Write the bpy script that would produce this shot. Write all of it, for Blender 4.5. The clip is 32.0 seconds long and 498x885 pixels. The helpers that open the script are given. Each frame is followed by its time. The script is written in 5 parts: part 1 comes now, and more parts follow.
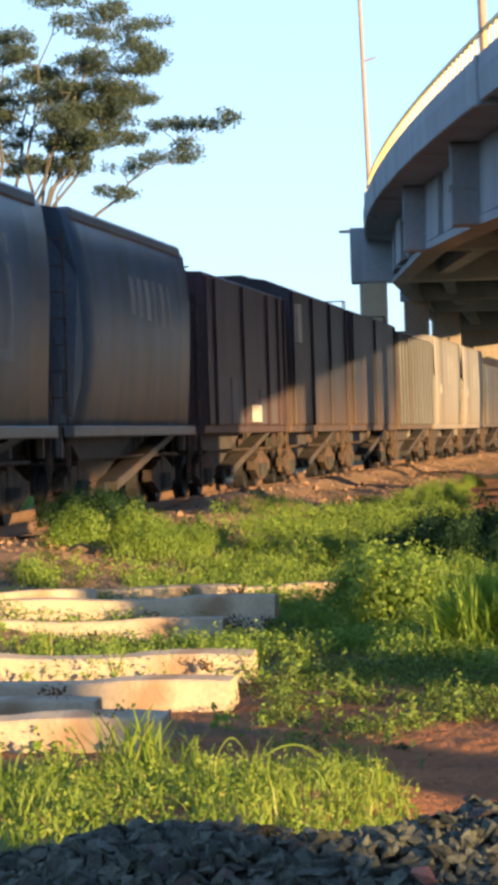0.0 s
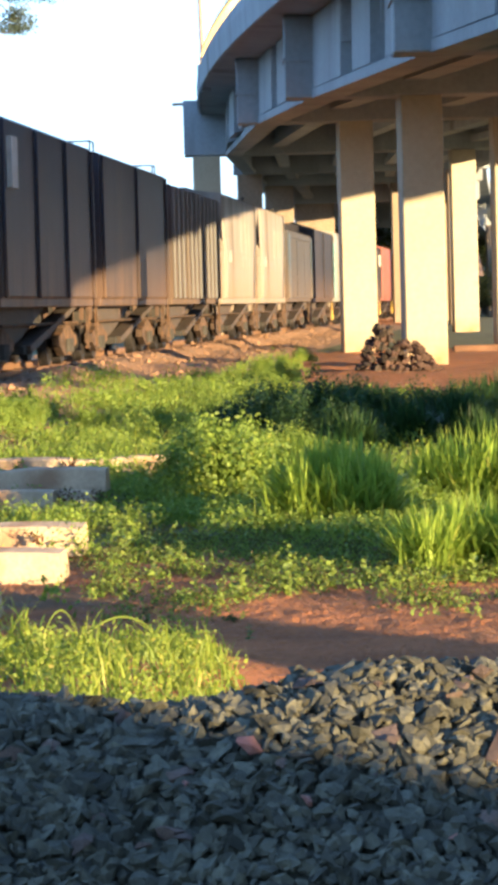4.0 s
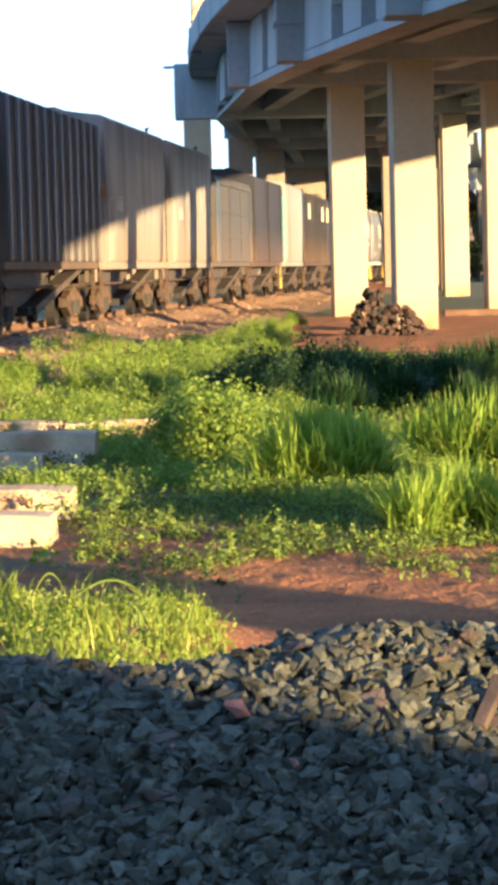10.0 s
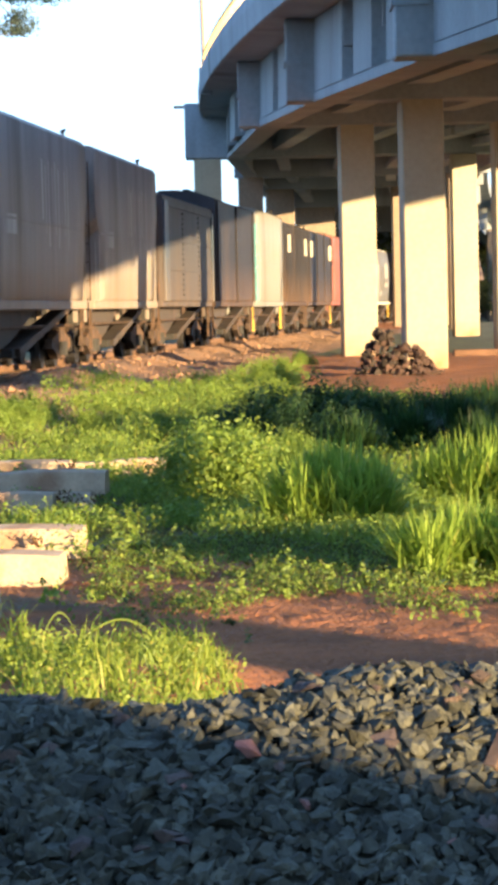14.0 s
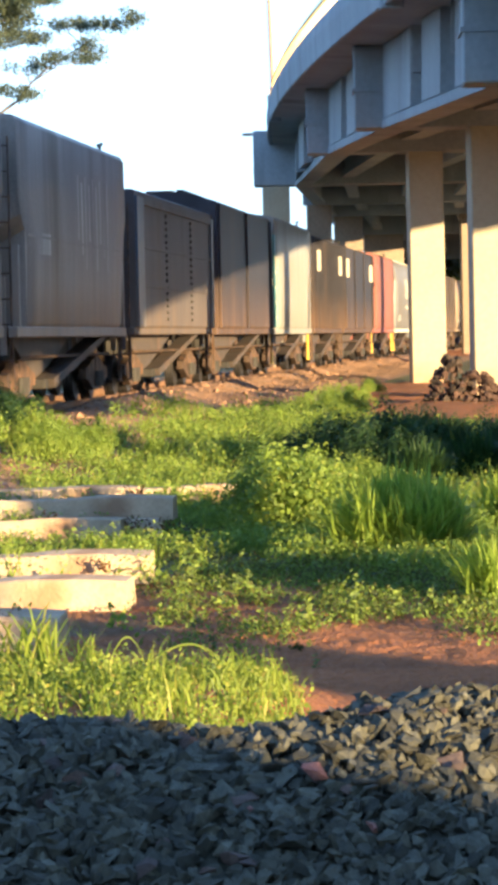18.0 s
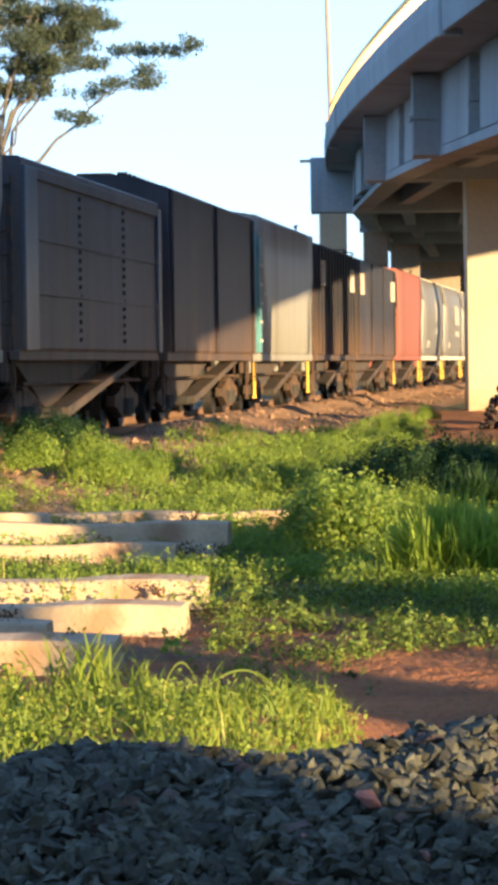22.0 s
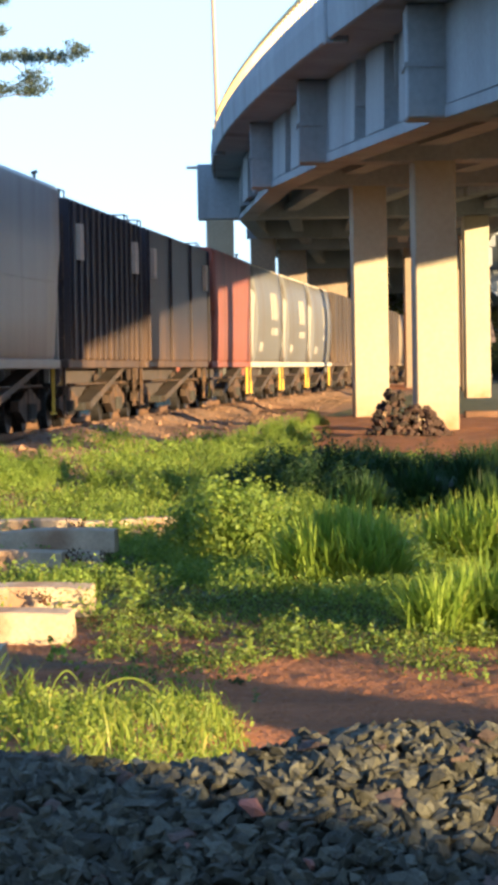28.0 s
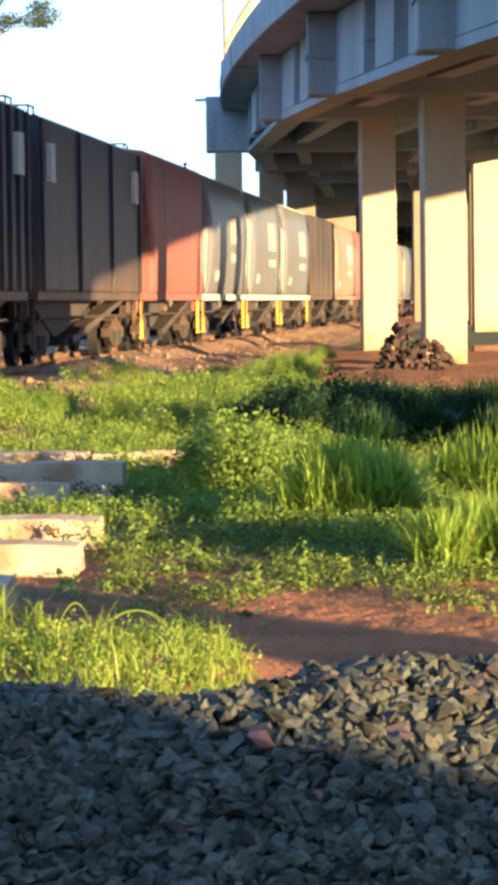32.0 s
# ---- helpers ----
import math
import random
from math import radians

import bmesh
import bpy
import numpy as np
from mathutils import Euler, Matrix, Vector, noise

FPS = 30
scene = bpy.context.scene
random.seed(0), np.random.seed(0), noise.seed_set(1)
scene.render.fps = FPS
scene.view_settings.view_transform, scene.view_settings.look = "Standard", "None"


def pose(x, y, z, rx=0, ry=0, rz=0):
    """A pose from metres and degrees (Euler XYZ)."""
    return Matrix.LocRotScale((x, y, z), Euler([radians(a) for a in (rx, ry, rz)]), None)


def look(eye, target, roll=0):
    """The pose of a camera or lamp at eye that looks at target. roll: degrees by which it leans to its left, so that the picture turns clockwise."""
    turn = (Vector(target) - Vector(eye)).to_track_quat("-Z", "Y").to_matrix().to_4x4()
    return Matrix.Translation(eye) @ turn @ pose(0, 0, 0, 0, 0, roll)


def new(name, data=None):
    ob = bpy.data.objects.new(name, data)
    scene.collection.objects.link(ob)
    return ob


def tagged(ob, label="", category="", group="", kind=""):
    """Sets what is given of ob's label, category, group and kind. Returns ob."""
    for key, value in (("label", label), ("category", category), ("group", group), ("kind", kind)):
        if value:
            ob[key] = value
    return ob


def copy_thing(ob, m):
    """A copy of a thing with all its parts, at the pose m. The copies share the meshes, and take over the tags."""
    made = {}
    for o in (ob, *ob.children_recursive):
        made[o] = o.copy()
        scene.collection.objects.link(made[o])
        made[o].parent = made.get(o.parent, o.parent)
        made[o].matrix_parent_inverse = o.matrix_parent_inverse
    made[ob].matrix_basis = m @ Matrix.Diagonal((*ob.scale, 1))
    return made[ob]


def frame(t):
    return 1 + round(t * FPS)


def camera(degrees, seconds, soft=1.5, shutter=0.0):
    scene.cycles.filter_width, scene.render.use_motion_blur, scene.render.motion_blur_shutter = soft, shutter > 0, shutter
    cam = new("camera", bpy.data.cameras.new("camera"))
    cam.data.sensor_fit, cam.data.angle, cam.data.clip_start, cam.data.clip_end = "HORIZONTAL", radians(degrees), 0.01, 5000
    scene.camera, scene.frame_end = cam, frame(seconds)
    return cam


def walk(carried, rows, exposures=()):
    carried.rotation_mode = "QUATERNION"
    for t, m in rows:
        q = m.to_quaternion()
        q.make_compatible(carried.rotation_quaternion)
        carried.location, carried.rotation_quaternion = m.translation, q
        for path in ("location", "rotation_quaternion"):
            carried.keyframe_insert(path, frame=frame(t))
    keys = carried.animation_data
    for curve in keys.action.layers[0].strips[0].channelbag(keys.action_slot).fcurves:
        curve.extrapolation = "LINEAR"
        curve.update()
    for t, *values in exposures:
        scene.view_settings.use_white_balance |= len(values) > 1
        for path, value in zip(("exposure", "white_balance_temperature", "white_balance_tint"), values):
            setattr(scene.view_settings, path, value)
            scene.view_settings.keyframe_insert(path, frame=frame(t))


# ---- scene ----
# camera, hand held on one spot with a long lens
LENS = 2 * math.degrees(math.atan(441 / 5000))
cam = camera(LENS, 32.0, soft=5.0)
PATH = [
    (0, pose(-0.0152, -0.0041, 1.4458, 89.876, 1.792, 3.405)),
    (0.5, pose(-0.0088, -0.0069, 1.4493, 89.534, 1.765, 3.776)),
    (1, pose(-0.0145, -0.0188, 1.4525, 88.888, 1.583, 3.54)),
    (1.5, pose(-0.005, -0.0147, 1.4491, 88.287, 1.675, 1.199)),
    (2, pose(0.0009, -0.0246, 1.4441, 87.626, 1.945, 0.525)),
    (2.5, pose(0.0004, -0.0254, 1.4452, 87.505, 1.75, 0.538)),
    (3, pose(0.001, -0.0259, 1.4443, 87.393, 1.909, 0.691)),
    (3.5, pose(-0.0018, -0.0179, 1.4434, 87.235, 1.621, 0.664)),
    (4, pose(-0, 0, 1.44, 87.217, 1.548, 0.017)),
    (4.5, pose(-0.003, -0.0172, 1.4458, 87.709, 1.387, -0.841)),
    (6.5, pose(0.0002, -0.0297, 1.4467, 87.511, 1.503, -0.588)),
    (7, pose(0.0029, -0.0046, 1.4429, 87.624, 1.596, -0.345)),
    (7.5, pose(-0.0003, -0.0123, 1.4435, 87.605, 1.522, -0.032)),
    (8, pose(-0.0005, -0.0036, 1.4429, 87.097, 1.194, -0.348)),
    (8.5, pose(0.0011, -0.0054, 1.4416, 86.614, 1.2, -0.461)),
    (9, pose(0.0006, -0.0165, 1.4432, 86.834, 1.286, -0.69)),
    (9.5, pose(0.0011, -0.0075, 1.4422, 86.8, 1.451, -0.431)),
    (10, pose(0.0036, 0.0012, 1.4392, 86.48, 1.373, -0.177)),
    (10.5, pose(-0.004, -0.0194, 1.446, 86.728, 1.054, -0.033)),
    (11, pose(-0.0068, 0.0037, 1.4414, 87.261, 0.889, -0.085)),
    (11.5, pose(-0.0052, -0.0077, 1.4414, 87.578, 1.092, 0.371)),
    (12, pose(-0.0018, -0.0149, 1.4429, 87.6, 1.155, 0.319)),
    (12.5, pose(0.0017, -0.0085, 1.4418, 87.058, 1.191, 0.095)),
    (13, pose(0.0006, -0.0251, 1.4458, 87.319, 1.352, 0.376)),
    (13.5, pose(-0.0028, -0.0219, 1.4456, 87.459, 1.138, -0.056)),
    (14, pose(-0.0011, -0.0005, 1.4409, 87.282, 1.263, 0.022)),
    (14.5, pose(-0.0014, -0.0143, 1.4421, 86.977, 1.205, 0.385)),
    (16.5, pose(0.007, 0.006, 1.4247, 87.842, 1.439, 0.995)),
    (17, pose(0.0069, 0.0042, 1.4267, 88.107, 1.492, 1.076)),
    (17.5, pose(0.0041, 0.0037, 1.4251, 87.9, 1.38, 1.46)),
    (18, pose(0.0021, 0.0023, 1.4269, 87.866, 1.266, 1.41)),
    (18.5, pose(0.0075, 0.0157, 1.4219, 87.545, 1.539, 1.849)),
    (19, pose(-0.002, 0.0035, 1.424, 88.157, 1.299, 2.847)),
    (19.5, pose(-0.0003, 0.0008, 1.4267, 88.41, 1.346, 2.338)),
    (20, pose(-0.0038, -0.0024, 1.4287, 88.65, 1.081, 2.565)),
    (20.5, pose(-0.0067, -0.0168, 1.4302, 88.784, 0.946, 2.547)),
    (21, pose(0.0011, -0.0109, 1.4278, 88.323, 1.098, 2.623)),
    (21.5, pose(-0.0018, -0.0043, 1.4288, 88.513, 1.015, 2.697)),
    (22, pose(-0.0025, -0.0139, 1.4302, 88.414, 0.794, 2.537)),
    (22.5, pose(-0.0059, -0.0035, 1.4308, 88.207, 0.653, 2.756)),
    (23, pose(-0.0033, -0.0083, 1.4261, 87.539, 0.794, 2.398)),
    (23.5, pose(0.0045, -0.0084, 1.4257, 87.648, 1.155, 2.504)),
    (24, pose(0.0035, -0.0044, 1.4256, 87.86, 0.983, 2.542)),
    (24.5, pose(0.0044, -0.0003, 1.4261, 88.122, 0.858, 2.423)),
    (25, pose(0.0028, -0.0047, 1.4262, 88.301, 0.894, 2.726)),
    (25.5, pose(0.0058, -0.0182, 1.4258, 88.602, 1.182, 3.211)),
    (27.5, pose(0.0077, 0.0312, 1.4307, 88.676, 0.917, 1.642)),
    (28, pose(0.0116, 0.0352, 1.4286, 88.514, 0.941, 0.263)),
    (28.5, pose(0.0168, 0.0356, 1.4281, 87.954, 1.228, 0.356)),
    (29, pose(0.0109, 0.0284, 1.4285, 87.526, 0.966, 0.361)),
    (29.5, pose(0.0084, 0.0379, 1.4268, 87.508, 0.819, 0.258)),
    (30, pose(0.0081, 0.0432, 1.4248, 87.224, 0.915, 0.327)),
    (30.5, pose(0.0088, 0.0284, 1.4287, 87.184, 0.953, 0.125)),
    (31, pose(0.012, 0.0339, 1.427, 87.1, 1.075, 0.44)),
    (31.5, pose(0.0087, 0.0369, 1.4281, 87.31, 0.89, 0.391)),
    (32, pose(0.0042, 0.026, 1.429, 87.161, 0.752, 0.422)),
]
EXPOSURE = [(0, 1.7, 5900), (1.0, 1.75, 5850), (2.0, 2.32, 5620), (18.3, 2.32, 5620), (19.5, 2.0, 5700), (22.0, 2.0, 5700), (23.0, 2.2, 5600), (24.5, 2.18, 5600), (25.5, 1.9, 5700), (27.5, 1.9, 5700), (28.3, 2.18, 5620), (29.0, 2.28, 5620), (32, 2.28, 5620)]
walk(cam, PATH, [(t, e, k, 8) for t, e, k in EXPOSURE])

# low evening sun behind the camera, clear sky
SUN = Vector((0.85, -1.0, 0.122)).normalized()
world = bpy.data.worlds.new("sky")
scene.world = world
world.use_nodes = True
wn = world.node_tree.nodes
sky = wn.new("ShaderNodeTexSky")
sky.sky_type, sky.sun_disc = "NISHITA", False
sky.sun_elevation, sky.sun_rotation = math.asin(SUN.z), math.atan2(SUN.x, SUN.y)
sky.air_density, sky.dust_density, sky.ozone_density = 0.8, 0.2, 1.6
wn["Background"].inputs[1].default_value = 0.124
haze = wn.new("ShaderNodeMix")  # thin even haze over the whole sky
haze.data_type = "RGBA"
haze.inputs[0].default_value = 0.85
wc = wn.new("ShaderNodeTexCoord")
wz = wn.new("ShaderNodeSeparateXYZ")
wr = wn.new("ShaderNodeValToRGB")  # pale near the horizon, deeper overhead
wr.color_ramp.elements[0].color, wr.color_ramp.elements[1].color = (0.52, 0.69, 0.86, 1), (0.12, 0.22, 0.46, 1)
wr.color_ramp.elements.new(0.2).color = (0.44, 0.64, 0.88, 1)
wr.color_ramp.elements.new(0.45).color = (0.27, 0.44, 0.74, 1)
ws = wn.new("ShaderNodeVectorMath")
ws.operation = "SCALE"
ws.inputs[3].default_value = 4.0
world.node_tree.links.new(wc.outputs["Generated"], wz.inputs[0])
world.node_tree.links.new(wz.outputs[2], wr.inputs[0])
world.node_tree.links.new(wr.outputs[0], ws.inputs[0])
world.node_tree.links.new(ws.outputs[0], haze.inputs[7])
world.node_tree.links.new(sky.outputs[0], haze.inputs[6])
world.node_tree.links.new(haze.outputs[2], wn["Background"].inputs[0])
sun = new("sun", bpy.data.lights.new("sun", "SUN"))
sun.data.energy, sun.data.angle, sun.data.color = 5.0, radians(0.6), (1.0, 0.66, 0.29)
sun.matrix_world = look(SUN * 50, (0, 0, 0))

# ---- materials ----
def mat(name, base, rough=0.8, metal=0.0, vary=0.25, size=2.0, bump=0.3, grain=40.0, dirt=None, dirt_amount=0.0, streak=False, per_object=0.0, per_island=0.0, spec=0.4, relief=0.02, dust_lit=None, dust_lit_from=3.0, dust_lit_to=1.2):
    """A procedural surface: a base colour broken up at two scales, optional dirt or vertical streaks, and relief."""
    m = bpy.data.materials.new(name)
    m.use_nodes = True
    nt = m.node_tree
    bsdf = nt.nodes["Principled BSDF"]
    bsdf.inputs["Roughness"].default_value, bsdf.inputs["Metallic"].default_value = rough, metal
    bsdf.inputs["Specular IOR Level"].default_value = spec
    add, link = nt.nodes.new, nt.links.new
    co = add("ShaderNodeTexCoord")
    mp = add("ShaderNodeMapping")
    link(co.outputs["Object"], mp.inputs[0])
    if streak:
        mp.inputs["Scale"].default_value = (1.0, 1.0, 0.12)
    big, fine = add("ShaderNodeTexNoise"), add("ShaderNodeTexNoise")
    big.inputs["Scale"].default_value, big.inputs["Detail"].default_value = size, 5
    fine.inputs["Scale"].default_value, fine.inputs["Detail"].default_value = grain, 4
    link(mp.outputs[0], big.inputs[0])
    link(co.outputs["Object"], fine.inputs[0])
    def mix(fac, a, b, blend="MIX"):
        n = add("ShaderNodeMix")
        n.data_type, n.blend_type = "RGBA", blend
        for slot, v in ((0, fac), (6, a), (7, b)):
            if hasattr(v, "node"):
                link(v, n.inputs[slot])
            else:
                n.inputs[slot].default_value = v if slot == 0 else (*v[:3], 1)
        return n.outputs[2]
    def ramp(v, a, b):
        n = add("ShaderNodeMapRange")
        n.inputs[1].default_value, n.inputs[2].default_value = a, b
        link(v, n.inputs[0])
        return n.outputs[0]
    lo = [c * (1 - vary) for c in base]
    hi = [min(1, c * (1 + vary)) for c in base]
    col = mix(ramp(big.outputs[0], 0.3, 0.7), lo, hi)
    f2 = mix(ramp(fine.outputs[0], 0.3, 0.7), [1 - vary * 0.6] * 3, [1 + vary * 0.6] * 3)
    col = mix(1.0, col, f2, "MULTIPLY")
    if dirt:
        d = add("ShaderNodeTexNoise")
        d.inputs["Scale"].default_value, d.inputs["Detail"].default_value = size * 0.6, 8
        link(mp.outputs[0], d.inputs[0])
        col = mix(ramp(d.outputs[0], 0.62 - dirt_amount * 0.4, 0.75 - dirt_amount * 0.2), col, dirt)
    # lower tone: dirt on column feet; dust plus painted sunlight on wagon sides
    if dust_lit:
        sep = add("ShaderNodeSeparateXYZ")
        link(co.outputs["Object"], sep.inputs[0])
        low = ramp(sep.outputs[2], dust_lit_from, dust_lit_to)
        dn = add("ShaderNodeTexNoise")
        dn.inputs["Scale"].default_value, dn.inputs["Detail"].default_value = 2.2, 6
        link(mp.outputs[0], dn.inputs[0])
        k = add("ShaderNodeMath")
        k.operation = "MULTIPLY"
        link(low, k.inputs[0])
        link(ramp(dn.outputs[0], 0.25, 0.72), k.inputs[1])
        col = mix(k.outputs[0], col, dust_lit)
    rnd = None
    if per_object:
        rnd = add("ShaderNodeObjectInfo").outputs["Random"]
    elif per_island:
        rnd = add("ShaderNodeNewGeometry").outputs["Random Per Island"]
    if rnd is not None:
        k = per_object or per_island
        col = mix(1.0, col, mix(rnd, [1 - k] * 3, [1 + k] * 3), "MULTIPLY")
    link(col, bsdf.inputs["Base Color"])
    if bump:
        b = add("ShaderNodeBump")
        b.inputs["Strength"].default_value, b.inputs["Distance"].default_value = bump, relief
        link(fine.outputs[0], b.inputs["Height"])
        link(b.outputs[0], bsdf.inputs["Normal"])
    return m


def leaf_mat(name, a, b, c=None, dry=0.0):
    """Foliage: each leaf takes its own green; light comes through a little."""
    m = bpy.data.materials.new(name)
    m.use_nodes = True
    nt = m.node_tree
    bsdf = nt.nodes["Principled BSDF"]
    bsdf.inputs["Roughness"].default_value = 0.55
    r = nt.nodes.new("ShaderNodeValToRGB")
    r.color_ramp.elements[0].color, r.color_ramp.elements[1].color = (*a, 1), (*b, 1)
    if c:
        e = r.color_ramp.elements.new(0.9)
        e.color = (*b, 1)
        r.color_ramp.elements[-1].color = (*c, 1)
    g = nt.nodes.new("ShaderNodeNewGeometry")
    nt.links.new(g.outputs["Random Per Island"], r.inputs[0])
    patch = nt.nodes.new("ShaderNodeTexNoise")
    patch.inputs["Scale"].default_value, patch.inputs["Detail"].default_value = 1.1, 4
    nt.links.new(g.outputs["Position"], patch.inputs[0])
    pr = nt.nodes.new("ShaderNodeValToRGB")
    pr.color_ramp.elements[0].position, pr.color_ramp.elements[1].position = 0.36, 0.62
    pr.color_ramp.elements[0].color, pr.color_ramp.elements[1].color = (0.68, 0.7, 0.7, 1), (1.2, 1.12, 1.0, 1)
    mul = nt.nodes.new("ShaderNodeMix")
    mul.data_type, mul.blend_type = "RGBA", "MULTIPLY"
    mul.inputs[0].default_value = 1.0
    nt.links.new(r.outputs[0], mul.inputs[6])
    nt.links.new(pr.outputs[0], mul.inputs[7])
    nt.links.new(mul.outputs[2], bsdf.inputs["Base Color"])
    tr = nt.nodes.new("ShaderNodeBsdfTranslucent")
    nt.links.new(mul.outputs[2], tr.inputs[0])
    mx = nt.nodes.new("ShaderNodeMixShader")
    mx.inputs[0].default_value = 0.5
    nt.links.new(bsdf.outputs[0], mx.inputs[1])
    nt.links.new(tr.outputs[0], mx.inputs[2])
    nt.links.new(mx.outputs[0], nt.nodes["Material Output"].inputs[0])
    return m


M_CONC = mat("concrete", (0.25, 0.275, 0.3), 0.85, vary=0.14, size=0.6, grain=9, bump=0.25, dirt=(0.13, 0.13, 0.13), dirt_amount=0.12, streak=True)
M_COLUMN = mat("column_concrete", (0.35, 0.31, 0.23), 0.85, dust_lit=(0.3, 0.16, 0.07), dust_lit_from=0.75, dust_lit_to=0.0, vary=0.1, size=0.5, grain=8, bump=0.2, dirt=(0.24, 0.18, 0.11), dirt_amount=0.14)
M_SLEEPER = mat("sleeper_concrete", (0.45, 0.345, 0.225), 0.9, vary=0.15, size=3, grain=30, bump=0.4, dirt=(0.3, 0.19, 0.11), dirt_amount=0.2)
M_RAILING = mat("railing_paint", (0.8, 0.55, 0.2), 0.6, vary=0.1)
M_POLE = mat("pole_steel", (0.28, 0.21, 0.165), 0.5, 0.3, vary=0.1)
M_FADED = mat("faded_marking", (0.24, 0.225, 0.2), 0.6, vary=0.35, size=3, streak=True, dirt=(0.06, 0.055, 0.055), dirt_amount=0.3)
M_FAINT = mat("faint_marking", (0.4, 0.375, 0.35), 0.7, vary=0.3, size=3, streak=True, dirt=(0.21, 0.19, 0.18), dirt_amount=0.4)
M_PATCH = mat("repair_plate_paint", (0.085, 0.075, 0.08), 0.6, vary=0.3, size=2, streak=True, dirt=(0.1, 0.06, 0.045), dirt_amount=0.3)
M_BANK = mat("dusty_bank", (0.27, 0.155, 0.085), 0.95, vary=0.3, size=1.5, grain=12, bump=1.0, relief=0.05, dirt=(0.15, 0.11, 0.08), dirt_amount=0.2)
M_WORN = mat("worn_white_marking", (0.36, 0.34, 0.31), 0.8, vary=0.3, size=3, streak=True, dirt=(0.2, 0.18, 0.16), dirt_amount=0.35)
M_SOIL = mat("soil", (0.37, 0.138, 0.046), 0.95, vary=0.3, size=1.2, grain=22, bump=1.0, relief=0.12, dirt=(0.17, 0.12, 0.06), dirt_amount=0.15)
M_BALLAST = mat("dirty_ballast", (0.25, 0.15, 0.09), 0.95, vary=0.35, size=2, grain=14, bump=1.0, per_island=0.3)
M_STONE = mat("crushed_stone", (0.076, 0.075, 0.056), 0.9, vary=0.3, size=9, grain=60, bump=0.5, per_object=0.5, spec=0.25)
M_STONES = mat("crushed_stone_rest", (0.076, 0.075, 0.056), 0.9, vary=0.3, size=9, grain=60, bump=0.5, per_island=0.5, spec=0.25)
M_RUSTSTONE = mat("brownish_crushed_stone", (0.1, 0.07, 0.055), 0.8, vary=0.3, size=9, grain=60, bump=0.5, per_object=0.5)
M_PINK = mat("reddish_stone", (0.24, 0.11, 0.085), 0.85, vary=0.2, size=9, grain=50)
M_RAIL = mat("rail_steel", (0.22, 0.13, 0.08), 0.6, 0.4, vary=0.2)
M_WOOD = mat("old_wood", (0.07, 0.047, 0.034), 0.9, vary=0.3, size=4, grain=30)
M_TRUCK = mat("bogie_iron", (0.062, 0.04, 0.028), 0.8, 0.1, vary=0.5, size=5, grain=20, dirt=(0.16, 0.085, 0.045), dirt_amount=0.25)
M_WHEEL = mat("wheel_steel", (0.035, 0.032, 0.032), 0.55, 0.4, vary=0.3, size=4)
M_DARK = mat("dark_iron", (0.03, 0.028, 0.026), 0.8, vary=0.3)
M_WHITE = mat("white_marking", (0.46, 0.42, 0.36), 0.8, vary=0.15, size=3)
M_YELLOW = mat("yellow_paint", (0.65, 0.42, 0.05), 0.6, vary=0.2)
M_BARK = mat("bark", (0.1, 0.088, 0.072), 0.9, vary=0.25, size=3)
M_LEAF = leaf_mat("tree_leaves", (0.075, 0.11, 0.08), (0.14, 0.175, 0.12))
M_WEED = leaf_mat("weed_leaves", (0.13, 0.22, 0.033), (0.29, 0.41, 0.06), (0.33, 0.37, 0.06))
M_GRASS = leaf_mat("grass_blades", (0.15, 0.24, 0.03), (0.32, 0.4, 0.05), (0.42, 0.38, 0.09))
M_TALL = leaf_mat("tall_blades", (0.18, 0.3, 0.04), (0.38, 0.52, 0.07), (0.5, 0.54, 0.12))
M_DRY = leaf_mat("dry_leaves", (0.06, 0.03, 0.02), (0.16, 0.07, 0.035), (0.12, 0.13, 0.03))
# green darkened to stand in for the shade on these plants
M_SHADEWEED = leaf_mat("shaded_shrub_leaves", (0.022, 0.06, 0.02), (0.055, 0.12, 0.032))
M_OLIVE = leaf_mat("olive_leaves", (0.05, 0.075, 0.02), (0.14, 0.165, 0.035), (0.17, 0.1, 0.045))
M_FAR = leaf_mat("far_foliage", (0.05, 0.075, 0.025), (0.1, 0.12, 0.04))
M_SPROUT = mat("sprout_green", (0.12, 0.17, 0.03), 0.55, vary=0.2, size=20, bump=0, per_object=0.35)
M_TURF = mat("turf", (0.085, 0.09, 0.035), 0.95, vary=0.4, size=0.8, grain=12, bump=0.8, dirt=(0.16, 0.09, 0.05), dirt_amount=0.1)

# ---- helpers of this scene ----
def link_mesh(name, verts, faces, material, parent=None, smooth=False):
    me = bpy.data.meshes.new(name)
    me.from_pydata([tuple(v) for v in verts], [], [tuple(f) for f in faces])
    me.materials.append(material)
    if smooth:
        me.polygons.foreach_set("use_smooth", [True] * len(me.polygons))
    ob = new(name, me)
    ob.parent = parent
    return ob


def part(name, bm, material, parent=None, label=""):
    """Links a bmesh as one mesh object, under a thing or a part."""
    bmesh.ops.recalc_face_normals(bm, faces=bm.faces)
    me = bpy.data.meshes.new(name)
    bm.to_mesh(me)
    bm.free()
    me.materials.append(material)
    ob = new(name, me)
    ob.parent = parent
    return tagged(ob, label)


def empty(name, m, label, category, group="", kind=""):
    ob = new(name)
    ob.matrix_world = m
    return tagged(ob, label, category, group, kind)


